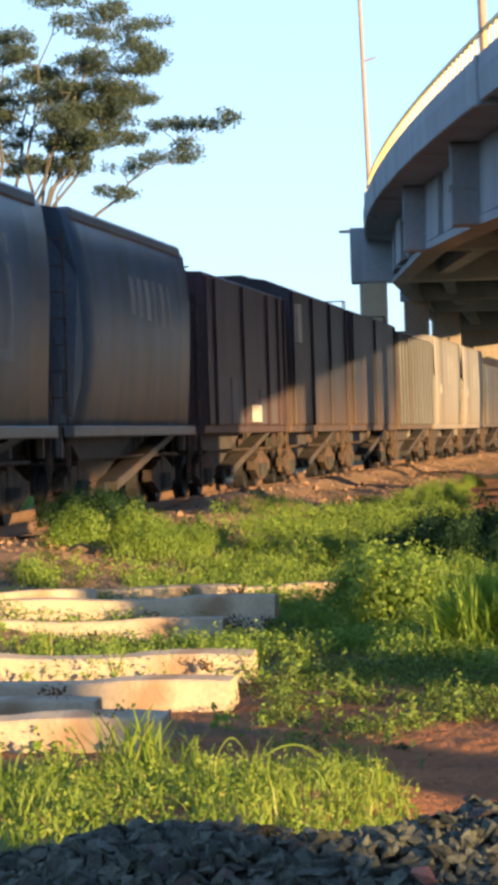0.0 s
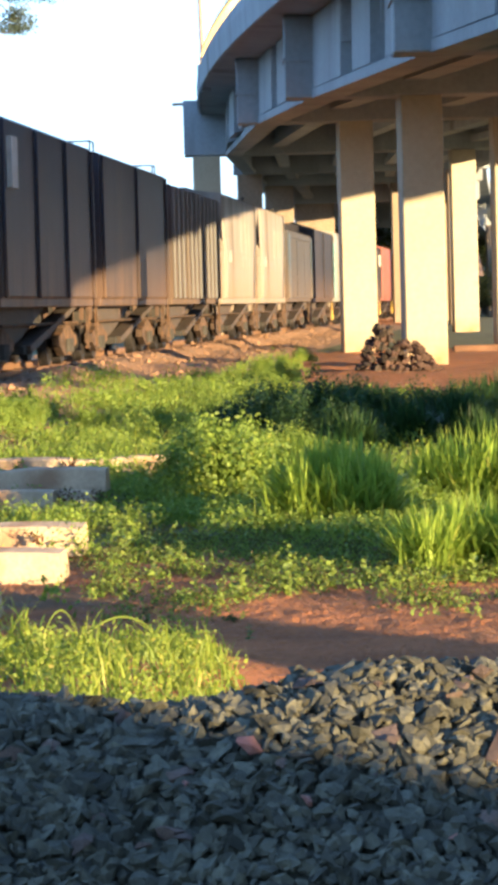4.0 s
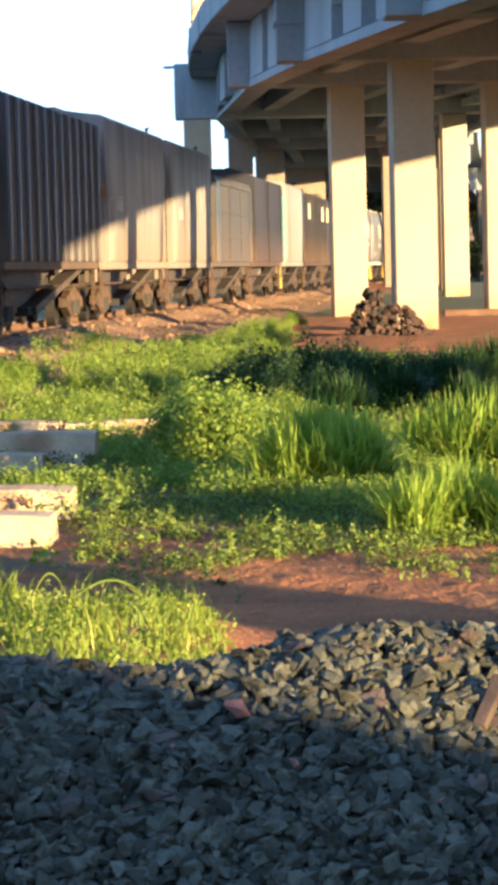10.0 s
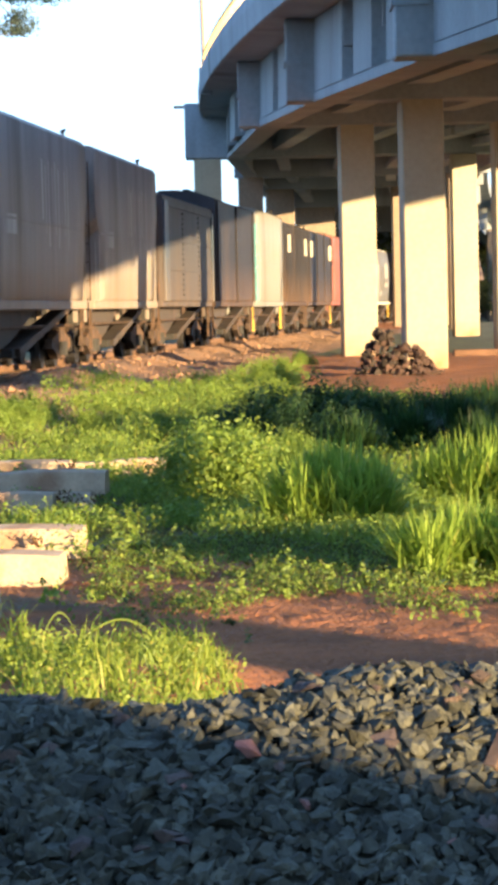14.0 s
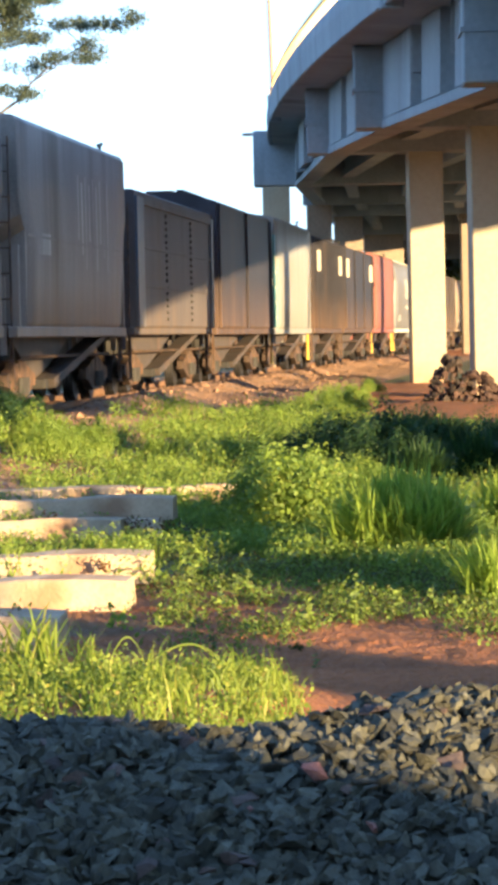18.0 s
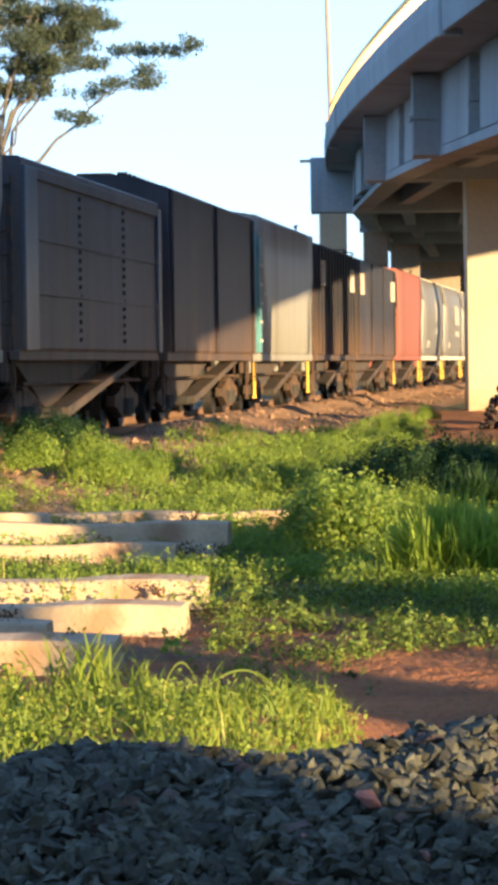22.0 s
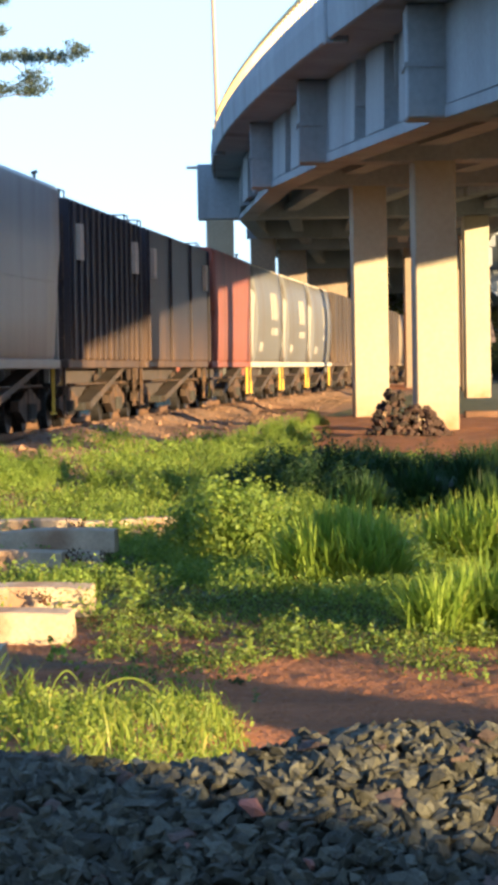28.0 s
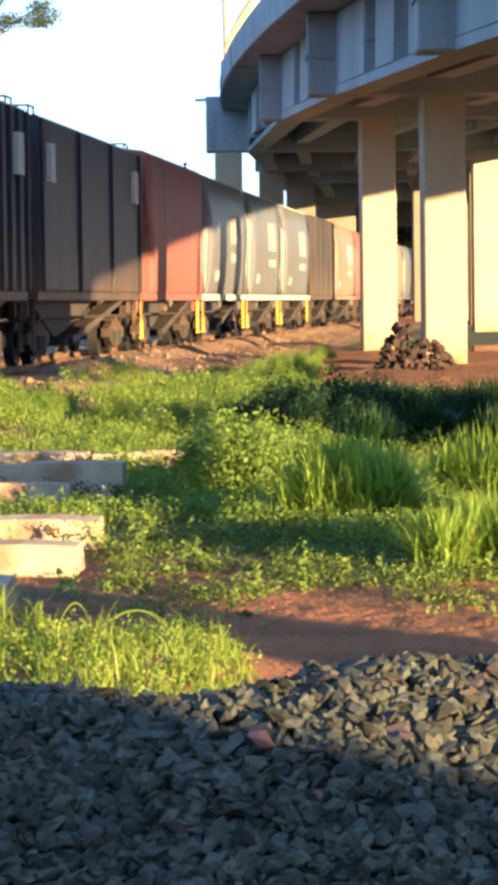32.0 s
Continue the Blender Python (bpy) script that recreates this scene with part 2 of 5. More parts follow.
def box(bm, x0, x1, y0, y1, z0, z1, bevel=0.0):
    vs = [bm.verts.new(p) for p in ((x0, y0, z0), (x1, y0, z0), (x1, y1, z0), (x0, y1, z0), (x0, y0, z1), (x1, y0, z1), (x1, y1, z1), (x0, y1, z1))]
    fs = [bm.faces.new([vs[i] for i in q]) for q in ((0, 3, 2, 1), (4, 5, 6, 7), (0, 1, 5, 4), (1, 2, 6, 5), (2, 3, 7, 6), (3, 0, 4, 7))]
    if bevel:
        es = list({e for f in fs for e in f.edges})
        bmesh.ops.bevel(bm, geom=es, offset=bevel, segments=1, affect="EDGES")


def boxes(*specs, bevel=0.0):
    bm = bmesh.new()
    for s in specs:
        box(bm, *s, bevel=bevel)
    return bm


def rod(bm, a, b, r, sides=8, r2=None):
    a, b = Vector(a), Vector(b)
    m = Matrix.Translation((a + b) / 2) @ (b - a).to_track_quat("Z", "Y").to_matrix().to_4x4()
    bmesh.ops.create_cone(bm, cap_ends=True, segments=sides, radius1=r, radius2=r if r2 is None else r2, depth=(b - a).length, matrix=m)


def rods(*specs, sides=8):
    bm = bmesh.new()
    for s in specs:
        rod(bm, s[0], s[1], s[2], sides)
    return bm


def prism(bm, outline, x0, x1):
    """An outline of (y, z) pairs drawn out along x."""
    n = len(outline)
    a = [bm.verts.new((x0, y, z)) for y, z in outline]
    b = [bm.verts.new((x1, y, z)) for y, z in outline]
    bm.faces.new(a[::-1])
    bm.faces.new(b)
    for i in range(n):
        j = (i + 1) % n
        bm.faces.new((a[i], a[j], b[j], b[i]))


def smoothstep(a, b, x):
    t = min(1.0, max(0.0, (x - a) / (b - a)))
    return t * t * (3 - 2 * t)


# ---- the plan ----
RAIL_Z = 0.27
def track_x(y):
    """Centre line of the railway."""
    d = y - 80
    return -3.47 + 0.0883 * d + 0.0001 * d * d


def deck_x(y):
    """Outer edge of the flyover's deck on the side of the railway."""
    d = y - 60
    return 0.72 - 0.08 * d + 0.0006 * d * d


def deck_z(y):
    """Underside of the flyover's beams: a ramp with a crest over the railway, flat near by."""
    z = 4.3 + 0.033 * 4.0 * math.log1p(math.exp(min(200.0, (y - 11.0) / 4.0)))
    return max(min(z, 5.6), z - 0.68 * math.log1p(math.exp((y - 165.0) / 10.0)))


def ground_z(x, y):
    base = -0.45
    if y < 12:
        base += 0.28 * smoothstep(12, 4, y)
    base += 0.45 * smoothstep(26, 62, y)
    off = abs(x - track_x(y))
    bank = smoothstep(4.6, 1.9, off)
    z = base + (RAIL_Z - 0.2 - base) * bank
    z += 0.17 * smoothstep(10, 11.5, y) * smoothstep(15.6, 13.6, y) * smoothstep(0.2, -0.6, x)
    if 14 < y < 23.5 and -2.6 < x < 3.6:
        z += smoothstep(14, 14.5, y) * smoothstep(23.5, 22.5, y) * (0.014 * noise.noise((x * 9, y * 6, 7)) + 0.012 * noise.noise((x * 24, y * 17, 9)))
    z += 0.19 * smoothstep(0.85, 1.3, off) * smoothstep(2.8, 2.0, off) * smoothstep(48, 56, y) * (x > track_x(y))
    if 1.2 < off < 5.5 and x > track_x(y):
        ridge = 1 - abs(noise.noise((x * 0.3, y * 0.55 + x * 0.12, 17))) * 2.6
        z += 0.13 * smoothstep(1.2, 1.9, off) * smoothstep(5.5, 3.6, off) * max(0.0, ridge)
    calm = 1 - 0.75 * smoothstep(12, 14, y) * smoothstep(26, 23, y)
    z += calm * (0.05 * noise.noise((x * 0.9, y * 0.5, 0)) + 0.025 * noise.noise((x * 3, y * 2, 5)))
    return z


# ---- ground ----
def spread(lo, hi, step, far):
    mid = list(np.arange(lo, hi, step))
    out, d = [], step
    a, b = lo, hi
    left, right = [], []
    while b < far:
        right.append(b)
        d *= 1.25
        b += d
        a -= d
        left.append(a)
    return left[::-1] + mid + right + [far]


def bare(x, y):
    """Where the red soil shows: the strip before the weeds, the railway's banks and the floor under the flyover."""
    n = noise.noise((x * 0.5, y * 0.3, 40))
    return abs(x) < 13 and (12.4 < y + n < 22.5 or abs(x - track_x(y) - 0.6) < 3.4 + n or (45 < y + 3 * n < 84 and 0.6 < x + n < 11))


def build_ground():
    xs = sorted(spread(-14, 16, 0.4, 3000) + list(np.arange(-2.37, 3.4, 0.062)))
    ys = sorted(spread(5, 140, 0.4, 3000) + list(np.arange(14.03, 23.3, 0.062)))
    v = [(x, y, ground_z(x, y)) for y in ys for x in xs]
    n = len(xs)
    f = [(j * n + i, j * n + i + 1, (j + 1) * n + i + 1, (j + 1) * n + i) for j in range(len(ys) - 1) for i in range(n - 1)]
    ob = link_mesh("ground", v, f, M_SOIL, smooth=True)
    ob.data.materials.append(M_TURF)
    ob.data.materials.append(M_BANK)
    ob.data.polygons.foreach_set("material_index", [2 if abs(p.center.x - track_x(p.center.y) - 0.8) < 4.2 and abs(p.center.y - 80) < 90 else 0 if bare(*p.center[:2]) else 1 for p in ob.data.polygons])
    tagged(ob, "bare reddish soil with patches of weeds", "ground", kind="structure")


build_ground()

# ---- railway ----
def build_track():
    track = empty("railway_track", Matrix(), "single railway track on an earth-covered ballast bed", "track", kind="structure")
    prof = [(-0.07, 0), (0.07, 0), (0.07, 0.02), (0.015, 0.04), (0.015, 0.14), (0.036, 0.15), (0.036, 0.18), (-0.036, 0.18), (-0.036, 0.15), (-0.015, 0.14), (-0.015, 0.04), (-0.07, 0.02)]
    n = len(prof)
    ys = list(np.arange(-40, 402, 3.0))
    for side in (-0.8, 0.8):
        v = [(track_x(y) + side + px, y, RAIL_Z - 0.18 + pz) for y in ys for px, pz in prof]
        f = [(j * n + i, j * n + (i + 1) % n, (j + 1) * n + (i + 1) % n, (j + 1) * n + i) for j in range(len(ys) - 1) for i in range(n)]
        link_mesh("rail", v, f, M_RAIL, track)
    bm = boxes((-1.4, 1.4, -0.12, 0.12, -0.2, 0), bevel=0.015)
    first = part("tie", bm, M_WOOD, track)
    rng = random.Random(3)
    y = 30.0
    while y < 130:
        ob = first if y == 30.0 else new("tie", first.data)
        ob.parent = track
        ob.matrix_world = pose(track_x(y) + rng.uniform(-0.08, 0.08), y, RAIL_Z - 0.18 + rng.uniform(-0.03, 0.03), 0, rng.uniform(-1.5, 1.5), -5 + rng.uniform(-4, 4))
        y += 0.62
    # loose ballast stones and clods on the shoulders
    v, f = [], []
    for i in range(5500):
        y = 34 + 90 * rng.random() ** 1.3
        x = track_x(y) + rng.choice((1, 1, 1, -1)) * rng.uniform(0.2, 4.4)
        r = rng.uniform(0.02, 0.05)
        if rng.random() < 0.04:
            r *= 2.2
        rock_into(v, f, (x, y, ground_z(x, y) + r * 0.2), r, rng)
    tagged(link_mesh("loose_ballast", v, f, M_BALLAST), "brown dusty ballast stones along the track", "ballast", kind="stuff")


def rock_into(v, f, c, r, rng, squash=0.7):
    """A small angular stone: a random octahedron with cut corners, appended to plain lists."""
    n = len(v)
    a = rng.uniform(0, 6.28)
    ca, sa = math.cos(a), math.sin(a)
    for dx, dy, dz in ((1, 0, 0), (0, 1, 0), (-1, 0, 0), (0, -1, 0), (0, 0, 1), (0, 0, -1)):
        k = r * rng.uniform(0.65, 1.25)
        x, y, z = dx * k + rng.uniform(-0.3, 0.3) * r, dy * k + rng.uniform(-0.3, 0.3) * r, dz * k * squash
        v.append((c[0] + ca * x - sa * y, c[1] + sa * x + ca * y, c[2] + z))
    for t in ((0, 1, 4), (1, 2, 4), (2, 3, 4), (3, 0, 4), (1, 0, 5), (2, 1, 5), (3, 2, 5), (0, 3, 5)):
        f.append(tuple(n + i for i in t))


build_track()

# ---- train ----
GREY = dict(dirt=(0.06, 0.052, 0.05), dirt_amount=0.15, streak=True, grain=25, bump=0.12, spec=0.15)
# browner lower sides: some dust, the rest sunlight painted into the colour
PAINT = {
    "A": mat("dark_grey_paint", (0.056, 0.074, 0.102), 0.38, vary=0.35, size=1.2, dust_lit=(0.22, 0.165, 0.12), **GREY),
    "B": mat("maroon_brown_paint", (0.055, 0.036, 0.04), 0.5, vary=0.35, size=1.5, dust_lit=(0.09, 0.055, 0.045), **GREY),
    "C": mat("dusty_brown_lit_low_paint", (0.029, 0.028, 0.036), 0.5, dust_lit=(0.13, 0.08, 0.052), dust_lit_from=2.8, dust_lit_to=1.4, vary=0.25, size=1.5, grain=25, bump=0.15, dirt=(0.055, 0.04, 0.034), dirt_amount=0.12, streak=True, spec=0.2),
    "E": mat("weathered_brown_paint", (0.07, 0.058, 0.056), 0.6, dust_lit=(0.14, 0.095, 0.065), vary=0.25, size=1.5, grain=25, bump=0.15, dirt=(0.055, 0.047, 0.043), dirt_amount=0.15, streak=True, spec=0.08),
    "F": mat("tan_grey_paint", (0.235, 0.212, 0.196), 0.5, dust_lit=(0.27, 0.205, 0.155), vary=0.2, size=1.5, grain=25, bump=0.12, dirt=(0.11, 0.09, 0.075), dirt_amount=0.25, streak=True, spec=0.15),
    "H": mat("faded_grey_brown_paint", (0.072, 0.07, 0.078), 0.5, dust_lit=(0.14, 0.1, 0.075), vary=0.25, size=1.5, grain=25, bump=0.15, dirt=(0.075, 0.062, 0.052), dirt_amount=0.2, streak=True, spec=0.08),
    "S": mat("pale_grey_paint", (0.25, 0.245, 0.23), 0.4, vary=0.12, size=1.5, grain=25, bump=0.12, dirt=(0.16, 0.14, 0.11), dirt_amount=0.22, streak=True, spec=0.15),
    "R": mat("faded_red_paint", (0.25, 0.095, 0.078), 0.55, vary=0.15, size=1.5, grain=25, bump=0.12, dirt=(0.16, 0.075, 0.06), dirt_amount=0.25, streak=True, spec=0.15),
    "P": mat("dusty_grey_paint", (0.145, 0.145, 0.15), 0.38, vary=0.15, size=1.5, grain=25, bump=0.12, dirt=(0.12, 0.1, 0.085), dirt_amount=0.2, streak=True, spec=0.15),
    "Q": mat("dusty_cream_paint", (0.23, 0.18, 0.13), 0.5, vary=0.15, size=1.5, grain=25, bump=0.12, dirt=(0.15, 0.1, 0.07), dirt_amount=0.2, streak=True, spec=0.15),
}
M_TEAL = mat("teal_paint", (0.1, 0.24, 0.27), 0.55, vary=0.2)
M_SLOPE = mat("hopper_sheet", (0.06, 0.048, 0.042), 0.7, vary=0.3, size=2, dirt=(0.09, 0.06, 0.045), dirt_amount=0.2)
ROUND = [(1.2, 1.33), (1.35, 1.38), (1.8, 1.45), (2.4, 1.5), (3.0, 1.51), (3.5, 1.49), (4.0, 1.42), (4.44, 1.33), (4.54, 1.26)]
TAPER = [(1.2, 1.43), (1.28, 1.47), (2.0, 1.49), (2.5, 1.5), (2.75, 1.5), (3.0, 1.5), (3.3, 1.5), (4.44, 1.49), (4.54, 1.42)]
FLAT = [(1.2, 1.46), (1.26, 1.5), (2.3, 1.5), (3.4, 1.5), (4.5, 1.5), (4.54, 1.46)]


def body_mesh(profile, length, top, inset, crown):
    """Side sheets that follow a profile of (height, half width); ends drawn in by inset at mid height; a roof that crowns."""
    bm = bmesh.new()
    z0, z1 = profile[0][0], profile[-1][0]
    ring = [(w, z) for z, w in profile]
    w_top = ring[-1][0]
    ring += [(w_top * 0.62, max(z1 + 0.02, top - crown * 0.25)), (w_top * 0.3, max(z1 + 0.04, top))]
    ring = ring + [(-w, z) for w, z in ring[::-1]]
    cols = []
    ny = 10
    for j in range(ny + 1):
        u = j / ny
        col = []
        for w, z in ring:
            s = math.sin(math.pi * min(1, max(0, (z - z0) / (z1 - z0))) ** 0.62)
            e = 0.12 + (0.72 * smoothstep(3.3, 2.5, z) if inset < 0 else inset * s)
            col.append(bm.verts.new((w, e + u * (length - 2 * e), z)))
        cols.append(col)
    n = len(ring)
    for j in range(ny):
        for i in range(n):
            k = (i + 1) % n
            bm.faces.new((cols[j][i], cols[j][k], cols[j + 1][k], cols[j + 1][i]))
    bm.faces.new(cols[0])
    bm.faces.new(cols[-1][::-1])
    return bm


TRUCK_MESH = {}
def truck_parts(parent, y):
    """A two-axle bogie: bolster, two cast side frames with springs, and two turning wheelsets."""
    if not TRUCK_MESH:
        for s in (1, -1):
            bm = bmesh.new()
            x0, x1 = sorted((s * 0.98, s * 1.14))
            prism(bm, [(-1.28, 0.42), (-1.28, 0.62), (-0.95, 0.66), (-0.45, 0.8), (0.45, 0.8), (0.95, 0.66), (1.28, 0.62), (1.28, 0.42), (1.05, 0.4), (0.5, 0.2), (-0.5, 0.2), (-1.05, 0.4)], x0, x1)
            TRUCK_MESH["side_frame", s] = bm
            for yy in (-0.9, 0.9):
                b2 = bmesh.new()
                xa, xb = sorted((s * 1.14, s * 1.24))
                box(b2, xa, xb, yy - 0.14, yy + 0.14, 0.34, 0.62, 0.03)
                rod(b2, (s * 1.22, yy, 0.44), (s * 1.3, yy, 0.44), 0.11, 10)
                TRUCK_MESH["axle_box", s * yy] = b2
            for yy in (-0.2, 0.01, 0.2):
                b3 = bmesh.new()
                rod(b3, (s * 1.16, yy, 0.27), (s * 1.16, yy, 0.56), 0.085, 8)
                TRUCK_MESH["spring", s * (yy + 2)] = b3
        b = bmesh.new()
        box(b, -1.16, 1.16, -0.24, 0.24, 0.5, 0.86, 0.03)
        box(b, -0.3, 0.3, -0.3, 0.3, 0.86, 1.0, 0.02)
        TRUCK_MESH["bolster", 0] = b
        b = bmesh.new()
        rod(b, (-1.02, 0, 0), (1.02, 0, 0), 0.075, 8)
        for s in (-0.8, 0.8):
            rod(b, (s - 0.07, 0, 0), (s + 0.07, 0, 0), 0.43, 20)
            t = -0.1 if s > 0 else 0.1
            rod(b, (s + t - 0.025, 0, 0), (s + t + 0.025, 0, 0), 0.46, 20)
            for a in range(5):
                ang = a * 1.2566
                rod(b, (s + 0.072 * (1 if s > 0 else -1), 0.25 * math.cos(ang), 0.25 * math.sin(ang)), (s + 0.08 * (1 if s > 0 else -1), 0.25 * math.cos(ang), 0.25 * math.sin(ang)), 0.05, 6)
        TRUCK_MESH["wheelset", 0] = b
        for key, bm in list(TRUCK_MESH.items()):
            me = bpy.data.meshes.new(key[0])
            bmesh.ops.recalc_face_normals(bm, faces=bm.faces)
            bm.to_mesh(me)
            bm.free()
            me.materials.append({"wheelset": M_WHEEL, "spring": M_DARK}.get(key[0], M_TRUCK))
            TRUCK_MESH[key] = me
    bol = new("bogie", TRUCK_MESH["bolster", 0])
    bol.parent, bol.location = parent, (0, y, 0)
    for key, me in TRUCK_MESH.items():
        if key[0] in ("side_frame", "axle_box", "spring"):
            ob = new(key[0], me)
            ob.parent = bol
    sets = []
    for yy in (-0.9, 0.9):
        w = new("wheelset", TRUCK_MESH["wheelset", 0])
        w.parent, w.location = bol, (0, yy, 0.43)
        sets.append((w, yy))
    return sets


WHEELS = []
def wagon(length, label, paint, rounded, top, ribs=0, white=(), teal=False, panels=False, hoops=False, yellow=False, pale_sill=False, faded=False, band=False, drop=0.0, logo=(), faint=False, patches=(), teeth=False):
    ob = empty("freight_wagon", Matrix(), label, "wagon", "wagons of the train")
    prof = TAPER if rounded == "taper" else ROUND if rounded else FLAT
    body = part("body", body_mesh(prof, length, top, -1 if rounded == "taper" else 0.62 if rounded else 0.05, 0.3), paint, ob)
    if rounded:
        for p in body.data.polygons:
            p.use_smooth = abs(p.normal.y) < 0.6
    # sills and hopper bays below the body
    part("side_sill", boxes((1.3, 1.46, 0.05, length - 0.05, 1.04, 1.22), (-1.46, -1.3, 0.05, length - 0.05, 1.04, 1.22), bevel=0.02), PAINT["P"] if band else M_WHITE if pale_sill else paint, ob)
    part("centre_sill", boxes((-0.2, 0.2, -0.05, length + 0.05, 0.78, 1.1)), M_DARK, ob)
    low = length * 0.36
    bm = bmesh.new()
    prism(bm, [(1.6, 1.2), (low - 0.3, 0.5), (low + 0.3, 0.5), (length - 3.2, 1.2)], -0.95, 0.95)
    part("hopper", bm, M_SLOPE, ob)
    part("outlet_gate", boxes((-0.9, 1.2, low - 0.4, low + 0.4, 0.32, 0.5), bevel=0.02), M_DARK, ob)
    for x0, x1, dz in ((0.96, 1.3, 0.0), (-1.3, -0.96, 0.0)):
        bm = bmesh.new()
        prism(bm, [(low, 0.34 + dz), (length - 1.0, 1.1 + dz), (length - 1.0, 1.2 + dz), (low - 0.1, 0.5 + dz)], x0, x1)
        part("slope_sheet", bm, M_SLOPE, ob)
    for s, y0 in ((1, 0.5), (-1, length - 0.5)):
        for x in (-1.2, -0.4, 0.4, 1.2):
            part("end_post", boxes((x - 0.05, x + 0.05, min(y0 - s * 0.38, y0 - s * 0.3), max(y0 - s * 0.38, y0 - s * 0.3), 0.95, 4.1 if not rounded else 2.0)), paint, ob)
        lad = bmesh.new()
        for x in (1.0, 1.36):
            rod(lad, (x, y0 - s * 0.42, 0.75), (x, y0 - s * 0.42, 4.2), 0.018, 5)
        for k in range(9):
            rod(lad, (1.0, y0 - s * 0.42, 0.85 + k * 0.4), (1.36, y0 - s * 0.42, 0.85 + k * 0.4), 0.014, 5)
        part("ladder", lad, M_TRUCK, ob)
        part("stirrup", boxes((1.3, 1.36, y0 - s * 0.3 - 0.03, y0 - s * 0.3 + 0.03, 0.35, 1.05), (1.3, 1.36, y0 - s * 0.3 - 0.22, y0 - s * 0.3 + 0.22, 0.32, 0.36)), M_YELLOW if yellow else M_TRUCK, ob, "yellow painted step" if yellow else "")
        part("coupler", boxes((-0.14, 0.14, min(y0 - s * 0.5, y0 - s * 1.0), max(y0 - s * 0.5, y0 - s * 1.0), 0.8, 1.05), bevel=0.04), M_DARK, ob)
    # roof walkway, hatches and hoops
    part("roof_walkway", boxes((-0.35, 0.35, 0.2, length - 0.2, top + 0.02, top + 0.06)), M_TRUCK, ob)
    n = max(3, int(length / 2.6))
    for i in range(n):
        y = (i + 0.5) * length / n
        part("roof_hatch", boxes((0.38, 0.6, y - 0.45, y + 0.45, top - 0.16, top + 0.0), bevel=0.03), paint, ob)
    if hoops:
        for y in (0.5, length - 0.9):
            hoop = rods(((0.5, y, top - 0.1), (0.5, y, top + 0.12), 0.02), ((1.25, y, top - 0.3), (1.25, y, top + 0.12), 0.02), ((0.5, y, top + 0.12), (1.25, y, top + 0.12), 0.02), ((1.25, y, top + 0.12), (1.25, y + 0.6, top + 0.12), 0.02), ((1.25, y + 0.6, top + 0.12), (1.25, y + 0.6, top - 0.3), 0.02))
            part("roof_hoop", hoop, M_DARK, ob)
    elif not rounded and not ribs:
        part("brake_wheel", rods(((1.1, 0.25, top - 0.3), (1.1, 0.25, top + 0.05), 0.02), ((1.0, 0.25, top + 0.05), (1.2, 0.25, top + 0.08), 0.02)), M_DARK, ob)
    if rounded == "taper" or panels:
        part("brake_mast", rods(((1.05, length - 0.35, top - 0.35), (1.05, length - 0.35, top + 0.1), 0.03), ((0.99, length - 0.35, top + 0.08), (1.11, length - 0.35, top + 0.12), 0.035)), M_DARK, ob)
    if teeth:
        for i in range(24):
            y = 0.5 + i * (length - 1.0) / 23
            part("roof_cleat", boxes((0.42, 0.62, y - 0.05, y + 0.05, top - 0.06, top + 0.09)), M_DARK, ob)
    # side detail
    if ribs:
        for i in range(ribs):
            y = 0.35 + i * (length - 0.7) / (ribs - 1)
            for s in (1, -1):
                xa, xb = sorted((s * 1.502, s * 1.572))
                part("rib", boxes((xa, xb, y - 0.06, y + 0.06, 1.22, 4.48), bevel=0.012), PAINT["P"] if ribs == 12 else paint, ob)
    if panels:
        for z in (2.25, 3.2):
            part("rail_strip", boxes((1.502, 1.53, 1.1, length - 0.5, z - 0.05, z + 0.05)), paint, ob)
        for y in (length * 0.36, length * 0.68):
            bm = bmesh.new()
            for k in range(17):
                box(bm, 1.502, 1.535, y - 0.05, y + 0.05, 1.4 + k * 0.165, 1.47 + k * 0.165)
            tagged(part("rivet_strip", bm, M_DARK, ob), kind="stuff")
        for y0, y1 in ((0.15, 1.1), (length - 0.5, length - 0.15)):
            part("end_bay", boxes((1.502, 1.56, y0, y1, 1.22, 4.38), bevel=0.01), PAINT["A"], ob, "darker end bay")
        part("frame_strip", boxes((1.502, 1.55, 1.1, length - 0.5, 4.2, 4.4), bevel=0.01), paint, ob)
    if rounded == "taper":
        part("side_seam", boxes((1.5, 1.512, 0.9, length - 0.9, 2.66, 2.7)), paint, ob)
        for y in (0.3, length - 0.3):
            for x in (-1.46, 1.36):
                part("corner_post", boxes((x, x + 0.1, y - 0.06, y + 0.06, 1.2, 2.5)), paint, ob)
    for y0, y1, za, zb in white:
        part("white_plate", boxes((1.5, 1.6, y0, y1, za, zb)), M_WHITE, ob, "worn white marking plate")
    for y0, y1, za, zb in patches:
        part("repair_plate", boxes((1.5, 1.515, y0, y1, za, zb), bevel=0.004), M_PATCH, ob, "bluish grey repair plate")
    if patches:
        for y in (0.25, 1.35, 5.2, 9.0, length - 1.3, length - 0.25):
            part("side_post", boxes((1.5, 1.56, y - 0.07, y + 0.07, 1.22, 4.45), bevel=0.01), paint, ob)
